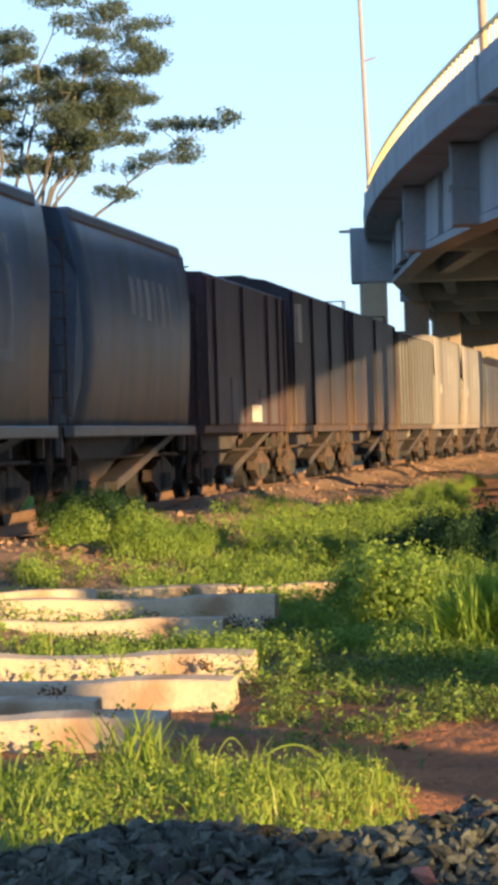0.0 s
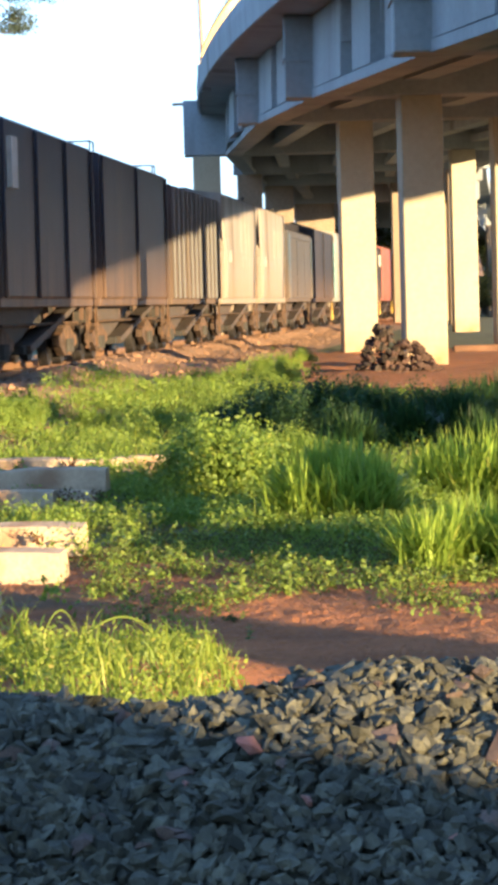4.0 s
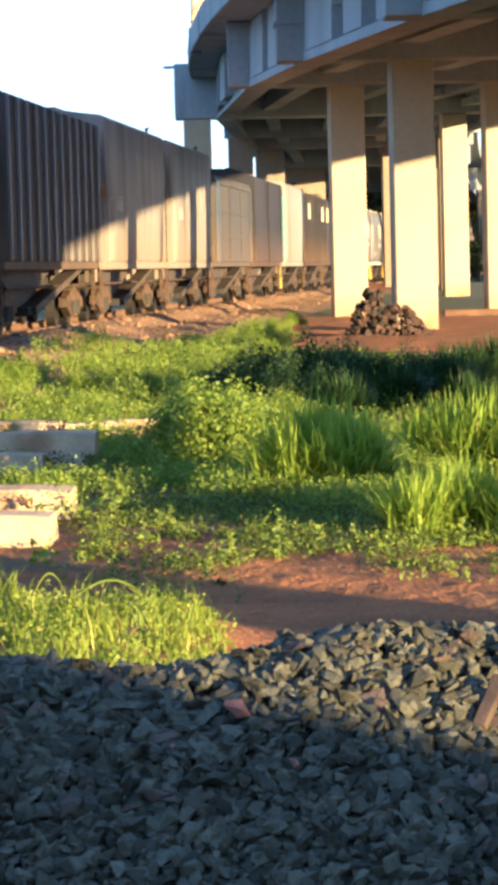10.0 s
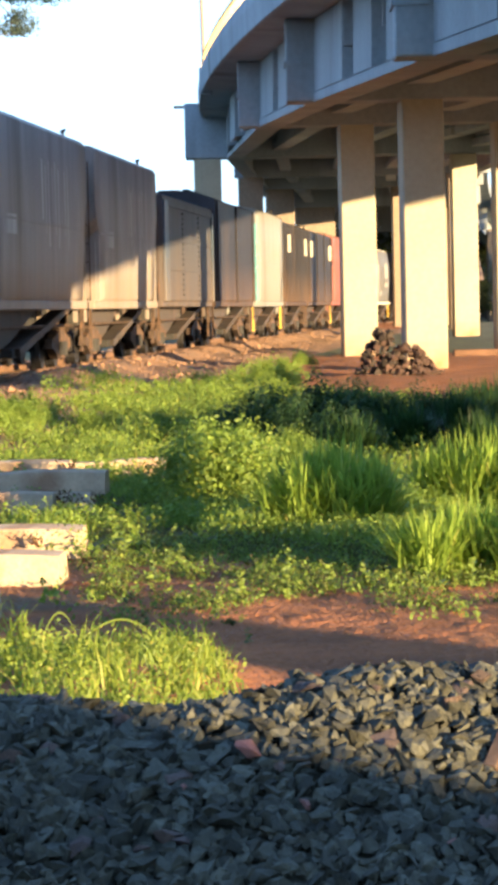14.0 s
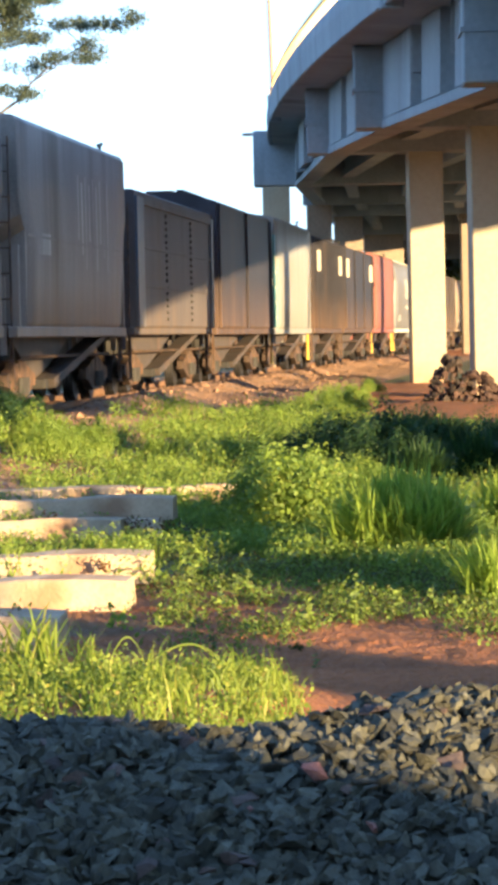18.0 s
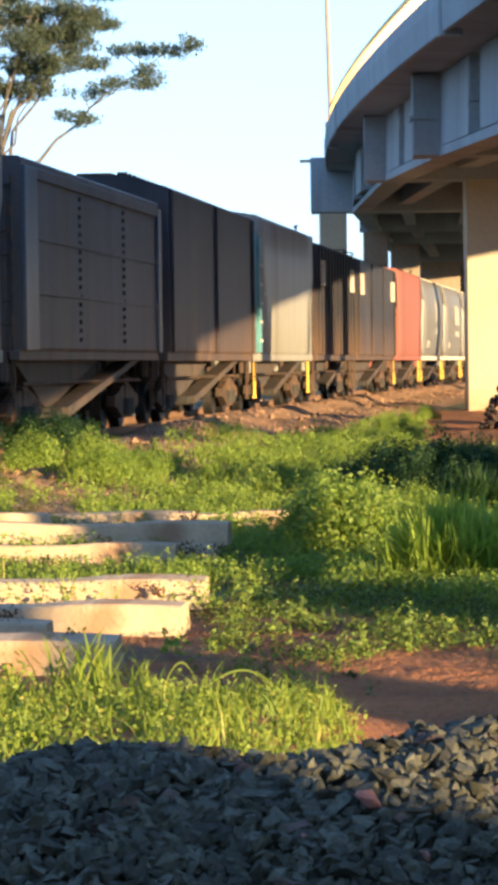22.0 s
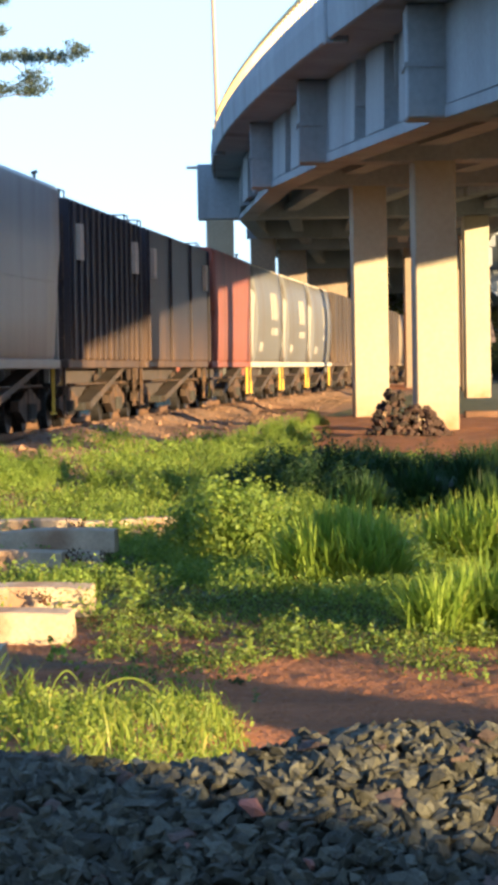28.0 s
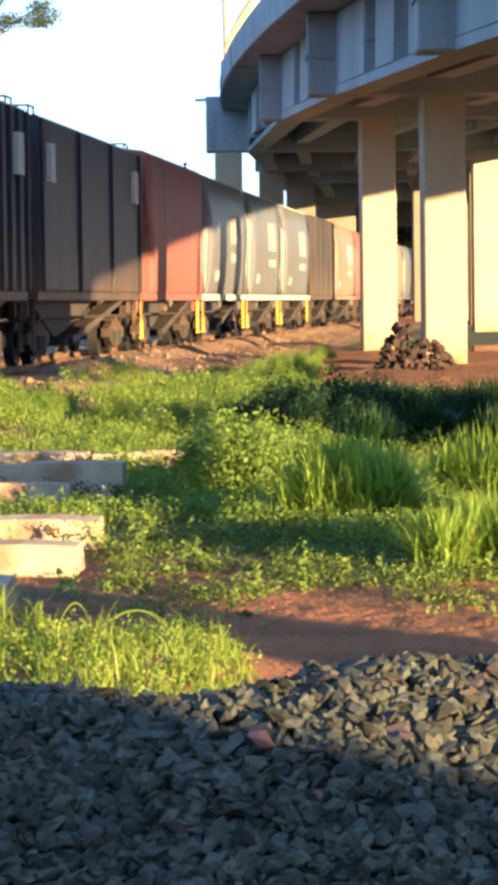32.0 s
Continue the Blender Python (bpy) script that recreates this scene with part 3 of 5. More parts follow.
    for y0, y1, za, zb in logo:
        # a painted mark that follows the bulging side
        bm = bmesh.new()
        zs = [za + (zb - za) * i / 4 for i in range(5)]
        xs = [np.interp(z, [p[0] for p in prof], [p[1] for p in prof]) + 0.006 for z in zs]
        a = [bm.verts.new((x, y0, z)) for x, z in zip(xs, zs)]
        b = [bm.verts.new((x, y1, z)) for x, z in zip(xs, zs)]
        for i in range(4):
            bm.faces.new((a[i], b[i], b[i + 1], a[i + 1]))
        part("painted_mark", bm, M_FADED if faded else M_FAINT if faint else M_WORN, ob, "worn faded painted mark")
    if teal:
        part("end_panel", boxes((-1.3, 1.42, 0.02, 0.1, 1.25, 4.1), (1.43, 1.5, 0.1, 0.5, 1.25, 4.0)), M_TEAL, ob, "teal painted end panel")
        for k in range(5):
            part("rung", boxes((1.43, 1.53, 0.15, 0.5, 1.5 + k * 0.45, 1.56 + k * 0.45)), M_WHITE, ob)
    if pale_sill:
        part("roof_edge", boxes((1.1, 1.27, 0.2, length - 0.2, 4.5, 4.58)), M_WHITE, ob, "pale roof edge")
    # paler strip paints in the sky light on the curved roof edge
    if band:
        part("roof_edge", boxes((0.9, 1.37, 0.72, length - 0.72, 4.38, 4.6), bevel=0.05), PAINT["P"], ob, "roof edge strip in grey painted paler for sky light")
    pipe = rods(((1.25, 1.2, 0.9), (1.25, length - 1.2, 0.9), 0.03))
    part("brake_pipe", pipe, M_TRUCK, ob)
    part("brake_cylinder", rods(((0.7, 1.9, 0.98), (0.7, 2.7, 0.98), 0.16), sides=10), M_DARK, ob)
    # the body rides high over the bogies
    for child in ob.children:
        for p in child.data.vertices:
            if p.co.z > 0.99:
                p.co.z += 0.2 + (p.co.z - 1.2) * (0.04 - drop)
    for y in (1.95, length - 1.95):
        WHEELS.extend(truck_parts(ob, y))
    return ob


L_DARK = "dusty dark brown hopper wagon with flat steel sides painted sunlit low down"
MARK2 = lambda n: [(1.0, 1.5, 3.3, 4.05), (n - 1.6, n - 1.0, 3.3, 4.05)]
STREAK = lambda n: [(n * 0.5 + i * 0.42, n * 0.5 + i * 0.42 + 0.17, 2.75 - 0.25 * (i % 3), 3.9 - 0.12 * (i % 2)) for i in range(9)] + [(n * 0.16, n * 0.26, 2.4, 2.75)]
LOGO = lambda n: [(n * 0.55, n * 0.78, 2.75, 3.7), (n * 0.55, n * 0.78, 2.2, 2.45), (n * 0.2, n * 0.3, 1.6, 1.9)]
def train_list():
    P = PAINT
    yield 15.0, "dark grey hopper wagon with rounded sides and a white ring mark", P["A"], True, 4.7, dict(band=True, drop=0.04, faded=True, logo=[(10.6, 10.9, 2.2, 3.7), (11.6, 11.9, 2.2, 3.7), (10.6, 11.9, 3.7, 3.85), (10.6, 11.9, 2.1, 2.25)])
    yield 11.6, "dark grey hopper wagon with rounded dusty sides", P["A"], True, 4.7, dict(band=True, drop=0.04, faded=True, logo=[(4.9 + i * 0.75, 5.3 + i * 0.75, 3.1 - 0.03 * i, 3.75) for i in range(6)])
    yield 12.1, "low maroon-brown hopper wagon with worn lower panels", P["B"], False, 4.58, dict(drop=0.13, white=[(6.4, 7.2, 1.3, 1.7)], patches=[(1.6, 3.2, 1.25, 2.3), (3.4, 5.0, 1.25, 2.3), (7.6, 8.6, 1.25, 2.1), (9.3, 10.4, 1.25, 2.5)])
    yield 12.2, "dusty dark brown hopper wagon with a white side plate and painted sunlit lower sides", P["C"], False, 4.85, dict(white=[(0.95, 1.6, 3.25, 4.2)], ribs=4, drop=0.045)
    yield 13.2, L_DARK, P["C"], False, 4.7, dict(ribs=3, hoops=True, drop=0.045)
    yield 13.1, "brown hopper wagon with close vertical side ribs", P["E"], False, 4.62, dict(ribs=12, drop=0.09)
    yield 12.8, "tan-grey hopper wagon with rounded dusty sides", P["F"], "taper", 4.68, dict(logo=STREAK(12.8), faint=True)
    yield 11.9, "tan-grey hopper wagon with rounded streaked sides", P["F"], "taper", 4.68, dict(logo=STREAK(11.9), faint=True)
    yield 13.2, "low grey-brown hopper wagon with riveted side panels", P["H"], False, 4.6, dict(drop=0.17, panels=True)
    yield 13.3, L_DARK, P["C"], False, 4.78, dict(ribs=3, drop=0.05, teeth=True)
    yield 12.4, "pale grey hopper wagon with rounded sides and a teal end", P["S"], "taper", 4.7, dict(teal=True, yellow=True)
    yield 11.4, "brown ribbed hopper wagon with white plates near its ends", P["C"], False, 4.62, dict(ribs=13, white=MARK2(11.4), hoops=True, drop=0.045)
    yield 14.7, "brown hopper wagon with white plates near its ends", P["C"], False, 4.62, dict(ribs=4, white=MARK2(14.7), hoops=True, drop=0.045)
    yield 12.5, "faded red hopper wagon with streaked sides", P["R"], "taper", 4.68, dict(yellow=True)
    for n in (12.1, 11.7, 12.6):
        yield n, "grey hopper wagon with rounded sides, white marks and pale sill", P["P"], True, 4.7, dict(logo=LOGO(n), yellow=True, pale_sill=True)
    yield 11.9, "weathered brown hopper wagon", P["E"], False, 4.62, dict(ribs=5)
    yield 14.5, "dusty cream hopper wagon with rounded sides", P["Q"], True, 4.68, dict(logo=LOGO(14.5))
    for i in range(9):
        p, r = ((P["R"], True), (P["E"], False), (P["Q"], True), (P["P"], True), (P["C"], False))[i % 5]
        yield 13.0, ("faded red hopper wagon", "weathered brown hopper wagon", "dusty cream hopper wagon", "dusty grey hopper wagon", "dusty brown hopper wagon with painted sunlit lower sides")[i % 5] + " far back in the train", p, r, 4.62, dict(ribs=0 if r else 5)


TRAIN = []
def build_train():
    at = 0.0
    for length, label, paint, rounded, top, extra in train_list():
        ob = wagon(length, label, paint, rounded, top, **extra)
        TRAIN.append((ob, at, length))
        at += length + 1.0


build_train()

# ---- flyover ----
M_OLDCONC = mat("stained_concrete", (0.22, 0.17, 0.125), 0.9, vary=0.25, size=0.5, grain=6, dirt=(0.14, 0.11, 0.085), dirt_amount=0.2, streak=True)
WIDTH = 15.6
def deck_point(y, w, z):
    d = -0.08 + 0.0012 * (y - 60)
    h = math.hypot(1, d)
    return (deck_x(y) + w / h, y - d * w / h, deck_z(y) + z)


def sweep(name, ys, outline, material, parent, label=""):
    """An outline of (offset from the edge, height over the beams' underside) drawn along the deck."""
    n = len(outline)
    v = [deck_point(y, w, z) for y in ys for w, z in outline]
    f = [(j * n + i, j * n + (i + 1) % n, (j + 1) * n + (i + 1) % n, (j + 1) * n + i) for j in range(len(ys) - 1) for i in range(n)]
    f += [tuple(range(n))[::-1], tuple(range((len(ys) - 1) * n, len(ys) * n))]
    return tagged(link_mesh(name, v, f, material, parent), label)


PIERS = [  # y, columns as (x, width)
    (-44.0, ((24.5, 1.1),)), (-24.0, ((19.0, 1.1),)), (-4.0, ((15.9, 1.1),)), (11.0, ((10.5, 1.1),)), (28.4, ((7.0, 1.1),)),
    (45.8, ((4.63, 1.1),)), (63.3, ((3.48, 0.94),)), (80.6, ((2.66, 0.98), (7.06, 0.81))), (125.5, ((-2.33, 1.2), (9.08, 1.1))), (162.0, ((-0.5, 1.4), (11.5, 1.4))), (176.0, ((1.15, 1.75), (9.0, 1.4))), (195.0, ((3.3, 2.7), (13.0, 2.7))), (225.0, ((5.0, 1.8), (19.0, 1.8))), (255.0, ((8.6, 1.8), (21.5, 1.8))), (285.0, ((12.0, 1.8),)), (315.0, ((16.0, 1.8),))]


def build_flyover():
    fly = empty("flyover", Matrix(), "long curved concrete flyover crossing the railway", "bridge", kind="structure")
    ys = list(np.arange(-75, 333, 3.0))
    sweep("deck_slab", ys, [(0.0, 1.92), (0.9, 1.85), (WIDTH - 0.9, 1.85), (WIDTH, 1.92), (WIDTH, 2.15), (0.0, 2.15)], M_CONC, fly)
    sweep("parapet", ys, [(-0.04, 1.85), (0.03, 1.83), (0.3, 2.17), (0.22, 2.72), (-0.02, 2.72), (-0.06, 2.4)], M_CONC, fly, "weathered concrete parapet")
    sweep("parapet", ys, [(WIDTH - 0.3, 2.17), (WIDTH + 0.04, 1.85), (WIDTH + 0.02, 2.72), (WIDTH - 0.22, 2.72)], M_CONC, fly)
    sweep("handrail", ys, [(0.05, 3.12), (0.11, 3.12), (0.11, 3.2), (0.05, 3.2)], M_RAILING, fly, "pale yellow handrail")
    # unseen deep outer beam on the far side, added to shade the wagons' undersides
    sweep("deep_edge_beam", list(np.arange(21.5, 32.6, 2.2)), [(WIDTH - 1.7, -1.35), (WIDTH - 1.0, -1.35), (WIDTH - 1.0, 0.3), (WIDTH - 1.7, 0.3)], M_CONC, fly)
    # balusters stand close together on the parapet
    bm = bmesh.new()
    box(bm, -0.02, 0.02, -0.07, 0.07, 0, 0.41)
    first = None
    for i in range(110):
        y = 36 + i * 0.85
        if first is None:
            first = ob = part("baluster", bm, M_RAILING, fly)
        else:
            ob = new("baluster", first.data)
            ob.parent = fly
        ob.location = deck_point(y, 0.08, 2.715)
    # girders under the slab, pier by pier
    pier_ys = [p[0] for p in PIERS]
    spans = list(zip(pier_ys[:-1], pier_ys[1:]))
    for a, b in spans:
        for w in (3.4, 6.4, 9.4, 12.2):
            v = []
            for y in (a + 1.0, b):
                for dx, z in ((-0.3, 0.35), (0.3, 0.35), (0.3, 0.65), (0.12, 0.75), (0.12, 1.84), (-0.12, 1.84), (-0.12, 0.75), (-0.3, 0.65)):
                    v.append(deck_point(y, w + dx, z))
            f = [(i, (i + 1) % 8, 8 + (i + 1) % 8, 8 + i) for i in range(8)] + [tuple(range(8))[::-1], tuple(range(8, 16))]
            link_mesh("girder", v, f, M_CONC, fly)
        # edge girders: lower ledge, web, and raised panels between upright recesses
        y0, y1 = a + 0.9, b + 0.1
        for out in ((1,) if a == -24.0 else (1, -1)):
            w0 = 0.0 if out == 1 else WIDTH
            web = [deck_point(y, w0 + out * w, z) for y in (y0, y1) for w, z in ((1.05, 0.0), (1.75, 0.0), (1.75, 0.2), (1.55, 0.3), (1.55, 1.84), (1.4, 1.84), (1.4, 0.3), (1.05, 0.2))]
            f = [(i, (i + 1) % 8, 8 + (i + 1) % 8, 8 + i) for i in range(8)] + [tuple(range(8))[::-1], tuple(range(8, 16))]
            link_mesh("edge_girder", web, f, M_CONC, fly)
        for u0, u1 in ((0.0, 0.26), (0.38, 0.545), (0.66, 1.0)):
            ya, yb = y0 + u0 * (y1 - y0), y0 + u1 * (y1 - y0)
            pv = [deck_point(y, w, z) for y in (ya, yb) for w, z in ((1.07, 0.22), (1.42, 0.3), (1.42, 1.83), (1.1, 1.83))]
            link_mesh("girder_panel", pv, [(0, 1, 2, 3), (7, 6, 5, 4), (0, 4, 5, 1), (1, 5, 6, 2), (2, 6, 7, 3), (3, 7, 4, 0)], M_CONC, fly)
        # cross ribs between the girders
        for u in (0.33, 0.67):
            y = a + u * (b - a)
            x0, yy, z0 = deck_point(y, 1.1, 0.9)
            part("cross_rib", boxes((x0, x0 + WIDTH - 2.4, yy, yy + 0.25, z0, z0 + 1.07)), M_CONC, fly)
    for y, cols in PIERS:
        xl = deck_x(y) + 0.45
        z = deck_z(y)
        if y == 125.5:
            part("crossbeam", boxes((-2.73, 12.5, y, y + 1.6, z + 0.05, z + 2.5), bevel=0.04), M_CONC, fly)
            part("bracket", boxes((-3.2, -2.73, y + 0.2, y + 0.5, z + 2.3, z + 2.42)), M_POLE, fly)
        else:
            part("crossbeam", boxes((xl, xl + (WIDTH - 0.9 if y > -5 else 9.0), y, y + 1.0, z, z + 1.84), bevel=0.03), M_CONC, fly)
            part("bearing_ledge", boxes((xl - 0.04, xl + 0.58, y - 0.05, y + 1.05, z + 0.82, z + 0.9)), M_CONC, fly)
        if y == 195.0:
            part("abutment", boxes((3.3, 6.0, y + 1.0, y + 2.4, -0.6, z + 0.02), bevel=0.05), M_OLDCONC, fly)
        for x, w in cols:
            ob = part("column", boxes((0, w, 0, 1.0, -0.6, z + 0.02), bevel=0.03), M_COLUMN if y < 150 else M_OLDCONC, fly, "concrete column with a dirty foot")
            ob.matrix_world = pose(x, y, 0, 0, 0, 3)


def lamp_post(y, height, lean):
    x, yy, z = deck_point(y, 0.1, 1.75)
    ob = empty("street_lamp", pose(x, yy, z), "tall slim steel lamp post fixed to the flyover's edge", "lamp post", "lamp posts of the flyover")
    part("base", boxes((-0.2, 0.25, -0.2, 0.2, 0.0, 0.95), bevel=0.03), M_CONC, ob, "concrete base block")
    bm = bmesh.new()
    rod(bm, (0, 0, 0.9), (lean * height, 0, height), 0.085, 10, 0.05)
    part("pole", bm, M_POLE, ob)
    part("arm", rods(((lean * 4.7, 0, 5.6), (lean * 4.7 + 0.45, 0, 5.72), 0.03), ((lean * height, 0, height), (lean * height + 1.6, 0, height + 0.3), 0.04)), M_POLE, ob)
    part("lantern", boxes((lean * height + 1.5, lean * height + 2.1, -0.12, 0.12, height + 0.24, height + 0.36), bevel=0.03), M_POLE, ob)


build_flyover()
lamp_post(100.0, 11.0, -0.02)
lamp_post(52.5, 11.0, -0.02)

# ---- gravel heap in the foreground ----
def heap_z(x, y):
    """A long ridge of crushed stone with a saddle, its crest about 7.5 m ahead."""
    crest = 0.385 + 0.06 * smoothstep(-0.15, 0.35, x) - 0.025 * smoothstep(0.4, 1.6, x) + 0.02 * noise.noise((x * 2.2, 3, 0))
    crest -= 0.028 * math.exp(-((x + 0.3) / 0.22) ** 2) + 0.06 * smoothstep(-0.82, -1.15, x) + 0.2 * smoothstep(1.25, 2.4, x)
    cy = 7.5 + 0.12 * noise.noise((x * 0.8, 7, 1))
    d = y - cy
    z = crest - (0.62 * abs(d) - 0.10 * (1 - math.exp(-abs(d) * 6)))
    return z + 0.012 * noise.noise((x * 9, y * 9, 2))


def stone_mesh(seed):
    """An angular crushed stone: a hull of random points."""
    rng = random.Random(seed)
    bm = bmesh.new()
    sx, sy, sz = rng.uniform(0.8, 1.3), rng.uniform(0.7, 1.1), rng.uniform(0.45, 0.8)
    for _ in range(9):
        p = Vector((rng.gauss(0, 1), rng.gauss(0, 1), rng.gauss(0, 1))).normalized()
        bm.verts.new((p.x * sx, p.y * sy, p.z * sz))
    r = bmesh.ops.convex_hull(bm, input=bm.verts)
    bmesh.ops.delete(bm, geom=list({g for g in r["geom_interior"] + r["geom_unused"] if isinstance(g, bmesh.types.BMVert)}), context="VERTS")
    me = bpy.data.meshes.new("stone")
    bm.to_mesh(me)
    bm.free()
    return me


def build_heap():
    heap = empty("gravel_heap", pose(0, 7.5, -0.3), "long heap of dark grey crushed railway stone", "gravel")
    xs = np.arange(-4.5, 10.5, 0.06)
    ys = np.arange(6.1, 9.2, 0.06)
    v = [(x, y - 7.5, max(-0.35, heap_z(x, y)) + 0.28) for y in ys for x in xs]
    n = len(xs)
    f = [(j * n + i, j * n + i + 1, (j + 1) * n + i + 1, (j + 1) * n + i) for j in range(len(ys) - 1) for i in range(n - 1)]
    link_mesh("core", v, f, M_STONES, heap)
    shapes = [stone_mesh(i) for i in range(14)]
    for me in shapes:
        me.materials.append(M_STONE)
    brown = [me.copy() for me in shapes]
    for me in brown:
        me.materials[0] = M_RUSTSTONE
    rng = random.Random(11)
    # single stones where the ridge is seen from nearest
    for i in range(290):
        x, y = rng.uniform(-0.75, 0.95), rng.uniform(6.85, 7.6)
        r = rng.choice((0.02, 0.026, 0.032, 0.038, 0.045))
        ob = new("stone", (brown if i % 7 == 3 else shapes)[i % 14])
        ob.parent = heap
        ob.matrix_local = Matrix.Translation((x, y - 7.5, heap_z(x, y) + 0.3 + r * 0.45)) @ Euler((rng.uniform(-0.7, 0.7), rng.uniform(-0.7, 0.7), rng.uniform(0, 6.28))).to_matrix().to_4x4() @ Matrix.Diagonal((r, r, r, 1))
    # the rest of the stones, joined
    verts, faces = [], []
    data = []
    for me in shapes:
        data.append((np.array([tuple(p.co) for p in me.vertices]), [tuple(p.vertices) for p in me.polygons]))
    for i in range(12500):
        if i < 9000:
            x, y = rng.uniform(-1.5, 1.6), rng.uniform(6.55, 7.75)
        else:
            x, y = rng.uniform(-4.4, 10.3), rng.uniform(6.4, 8.8)
        r = 0.013 + 0.03 * rng.random() ** 1.4
        co, fs = data[i % 14]
        R = np.array(Euler((rng.uniform(-1, 1), rng.uniform(-1, 1), rng.uniform(0, 6.28))).to_matrix())
        p = (co * r) @ R.T + np.array((x, y - 7.5, heap_z(x, y) + 0.3 + r * 0.25))
        b = len(verts)
        verts.extend(map(tuple, p))
        faces.extend(tuple(b + k for k in q) for q in fs)
    tagged(link_mesh("stone_layer", verts, faces, M_STONES, heap), kind="stuff")
    # two reddish pieces among the grey ones
    for x, y, r, sq in ((-0.03, 7.17, 0.042, 0), (0.105, 6.96, 0.033, 1), (0.47, 6.84, 0.02, 2), (-0.2, 7.1, 0.02, 4)):
        me = stone_mesh(40 + sq)
        me.materials.append(M_PINK)
        ob = new("stone", me)
        ob.parent = heap
        ob.matrix_local = Matrix.Translation((x, y - 7.5, heap_z(x, y) + 0.3 + r * 1.15)) @ Euler((0.5, 0.1, 0.6 + sq)).to_matrix().to_4x4() @ Matrix.Diagonal((r, r * 0.9, r * 0.9, 1))
        tagged(ob, "reddish brick-coloured stone")
    # a splintered wooden stick on the slope
    bm = boxes((-0.02, 0.02, -0.085, 0.085, -0.012, 0.012), bevel=0.004)
    ob = part("wooden_stick", bm, M_WOOD)
    ob.matrix_world = Matrix.Translation((0.615, 7.15, heap_z(0.615, 7.15) + 0.045)) @ Euler((0.75, 0.1, -0.5)).to_matrix().to_4x4()
    tagged(ob, "short splintered brown wooden stick on the gravel heap", "stick")
    # a second, higher bank of the same stone behind the standpoint, unseen, added to shade the heap
    v, f = [], []
    xs, ys = np.arange(1.8, 20, 0.14), np.arange(-3.5, 3.0, 0.15)
    for y in ys:
        for x in xs:
            c = 1.36 * smoothstep(1.8, 4.6, x) - 0.36 * smoothstep(5.5, 7.4, x) - 0.8 * smoothstep(11.0, 16.0, x) + 0.1 * noise.noise((x * 1.6, 0, 9)) + 0.1 * noise.noise((x * 5, 0, 3))
            v.append((x, y, -0.25 + max(0.0, (c + 0.25) * (1 - abs(y + 0.2) / 2.6)) + 0.05 * noise.noise((x * 3, y * 3, 4))))
    n = len(xs)
    f = [(j * n + i, j * n + i + 1, (j + 1) * n + i + 1, (j + 1) * n + i) for j in range(len(ys) - 1) for i in range(n - 1)]
    tagged(link_mesh("gravel_bank", v, f, M_STONES, smooth=True), "unseen bank of dark grey crushed stone, added to shade the heap", "gravel")


build_heap()


# ---- concrete sleepers lying in the weeds ----
def sleeper_mesh():
    bm = bmesh.new()
    rows = []
    for u in np.linspace(-1.4, 1.4, 15):
        a = abs(u)
        h = 0.195 + 0.03 * smoothstep(0.25, 0.75, a) - 0.015 * smoothstep(1.1, 1.4, a)
        wb, wt = 0.125 + 0.025 * smoothstep(0.3, 0.8, a), 0.085 + 0.03 * smoothstep(0.3, 0.8, a)
        rows.append([bm.verts.new(p) for p in ((u, -wb, 0), (u, wb, 0), (u, wb * 0.98, 0.05), (u, wt, h - 0.015), (u, wt - 0.015, h), (u, -wt + 0.015, h), (u, -wt, h - 0.015), (u, -wb * 0.98, 0.05))])
    n = 8
    for a, b in zip(rows[:-1], rows[1:]):
        for i in range(n):
            bm.faces.new((a[i], a[(i + 1) % n], b[(i + 1) % n], b[i]))
    bm.faces.new(rows[0][::-1])
    bm.faces.new(rows[-1])
    return bm


def build_sleepers():
    first = None
    #        right end x, y, height over ground, turn, tilt
    for ex, y, up, rz, rx in ((-1.25, 19.6, 0.02, -9, 6), (-1.22, 21.6, 0.05, -7, 8), (-1.5, 17.2, 0.02, -8, 10), (-2.05, 18.3, 0.0, -5, 3),
                              (-1.3, 26.7, 0.2, -6, 2), (-1.4, 26.4, 0.0, -4, -2), (-1.75, 26.1, 0.0, -9, 0), (-1.9, 30.6, 0.06, -8, 3), (-0.55, 31.2, 0.04, 4, 2), (-3.1, 27.5, 0.0, 5, 0)):
        c, s = math.cos(radians(rz)), math.sin(radians(rz))
        cx, cy = ex - 0.09 - 1.4 * c, y - 1.4 * s
        m = pose(cx, cy, ground_z(cx, cy) + up - 0.015, rx, 0, rz)
        if first is None:
            first = part("concrete_sleeper", sleeper_mesh(), M_SLEEPER)
            tagged(first, "pale concrete railway sleeper lying in the weeds", "sleeper", "discarded concrete sleepers")
            first.matrix_world = m
        else:
            copy_thing(first, m)


build_sleepers()


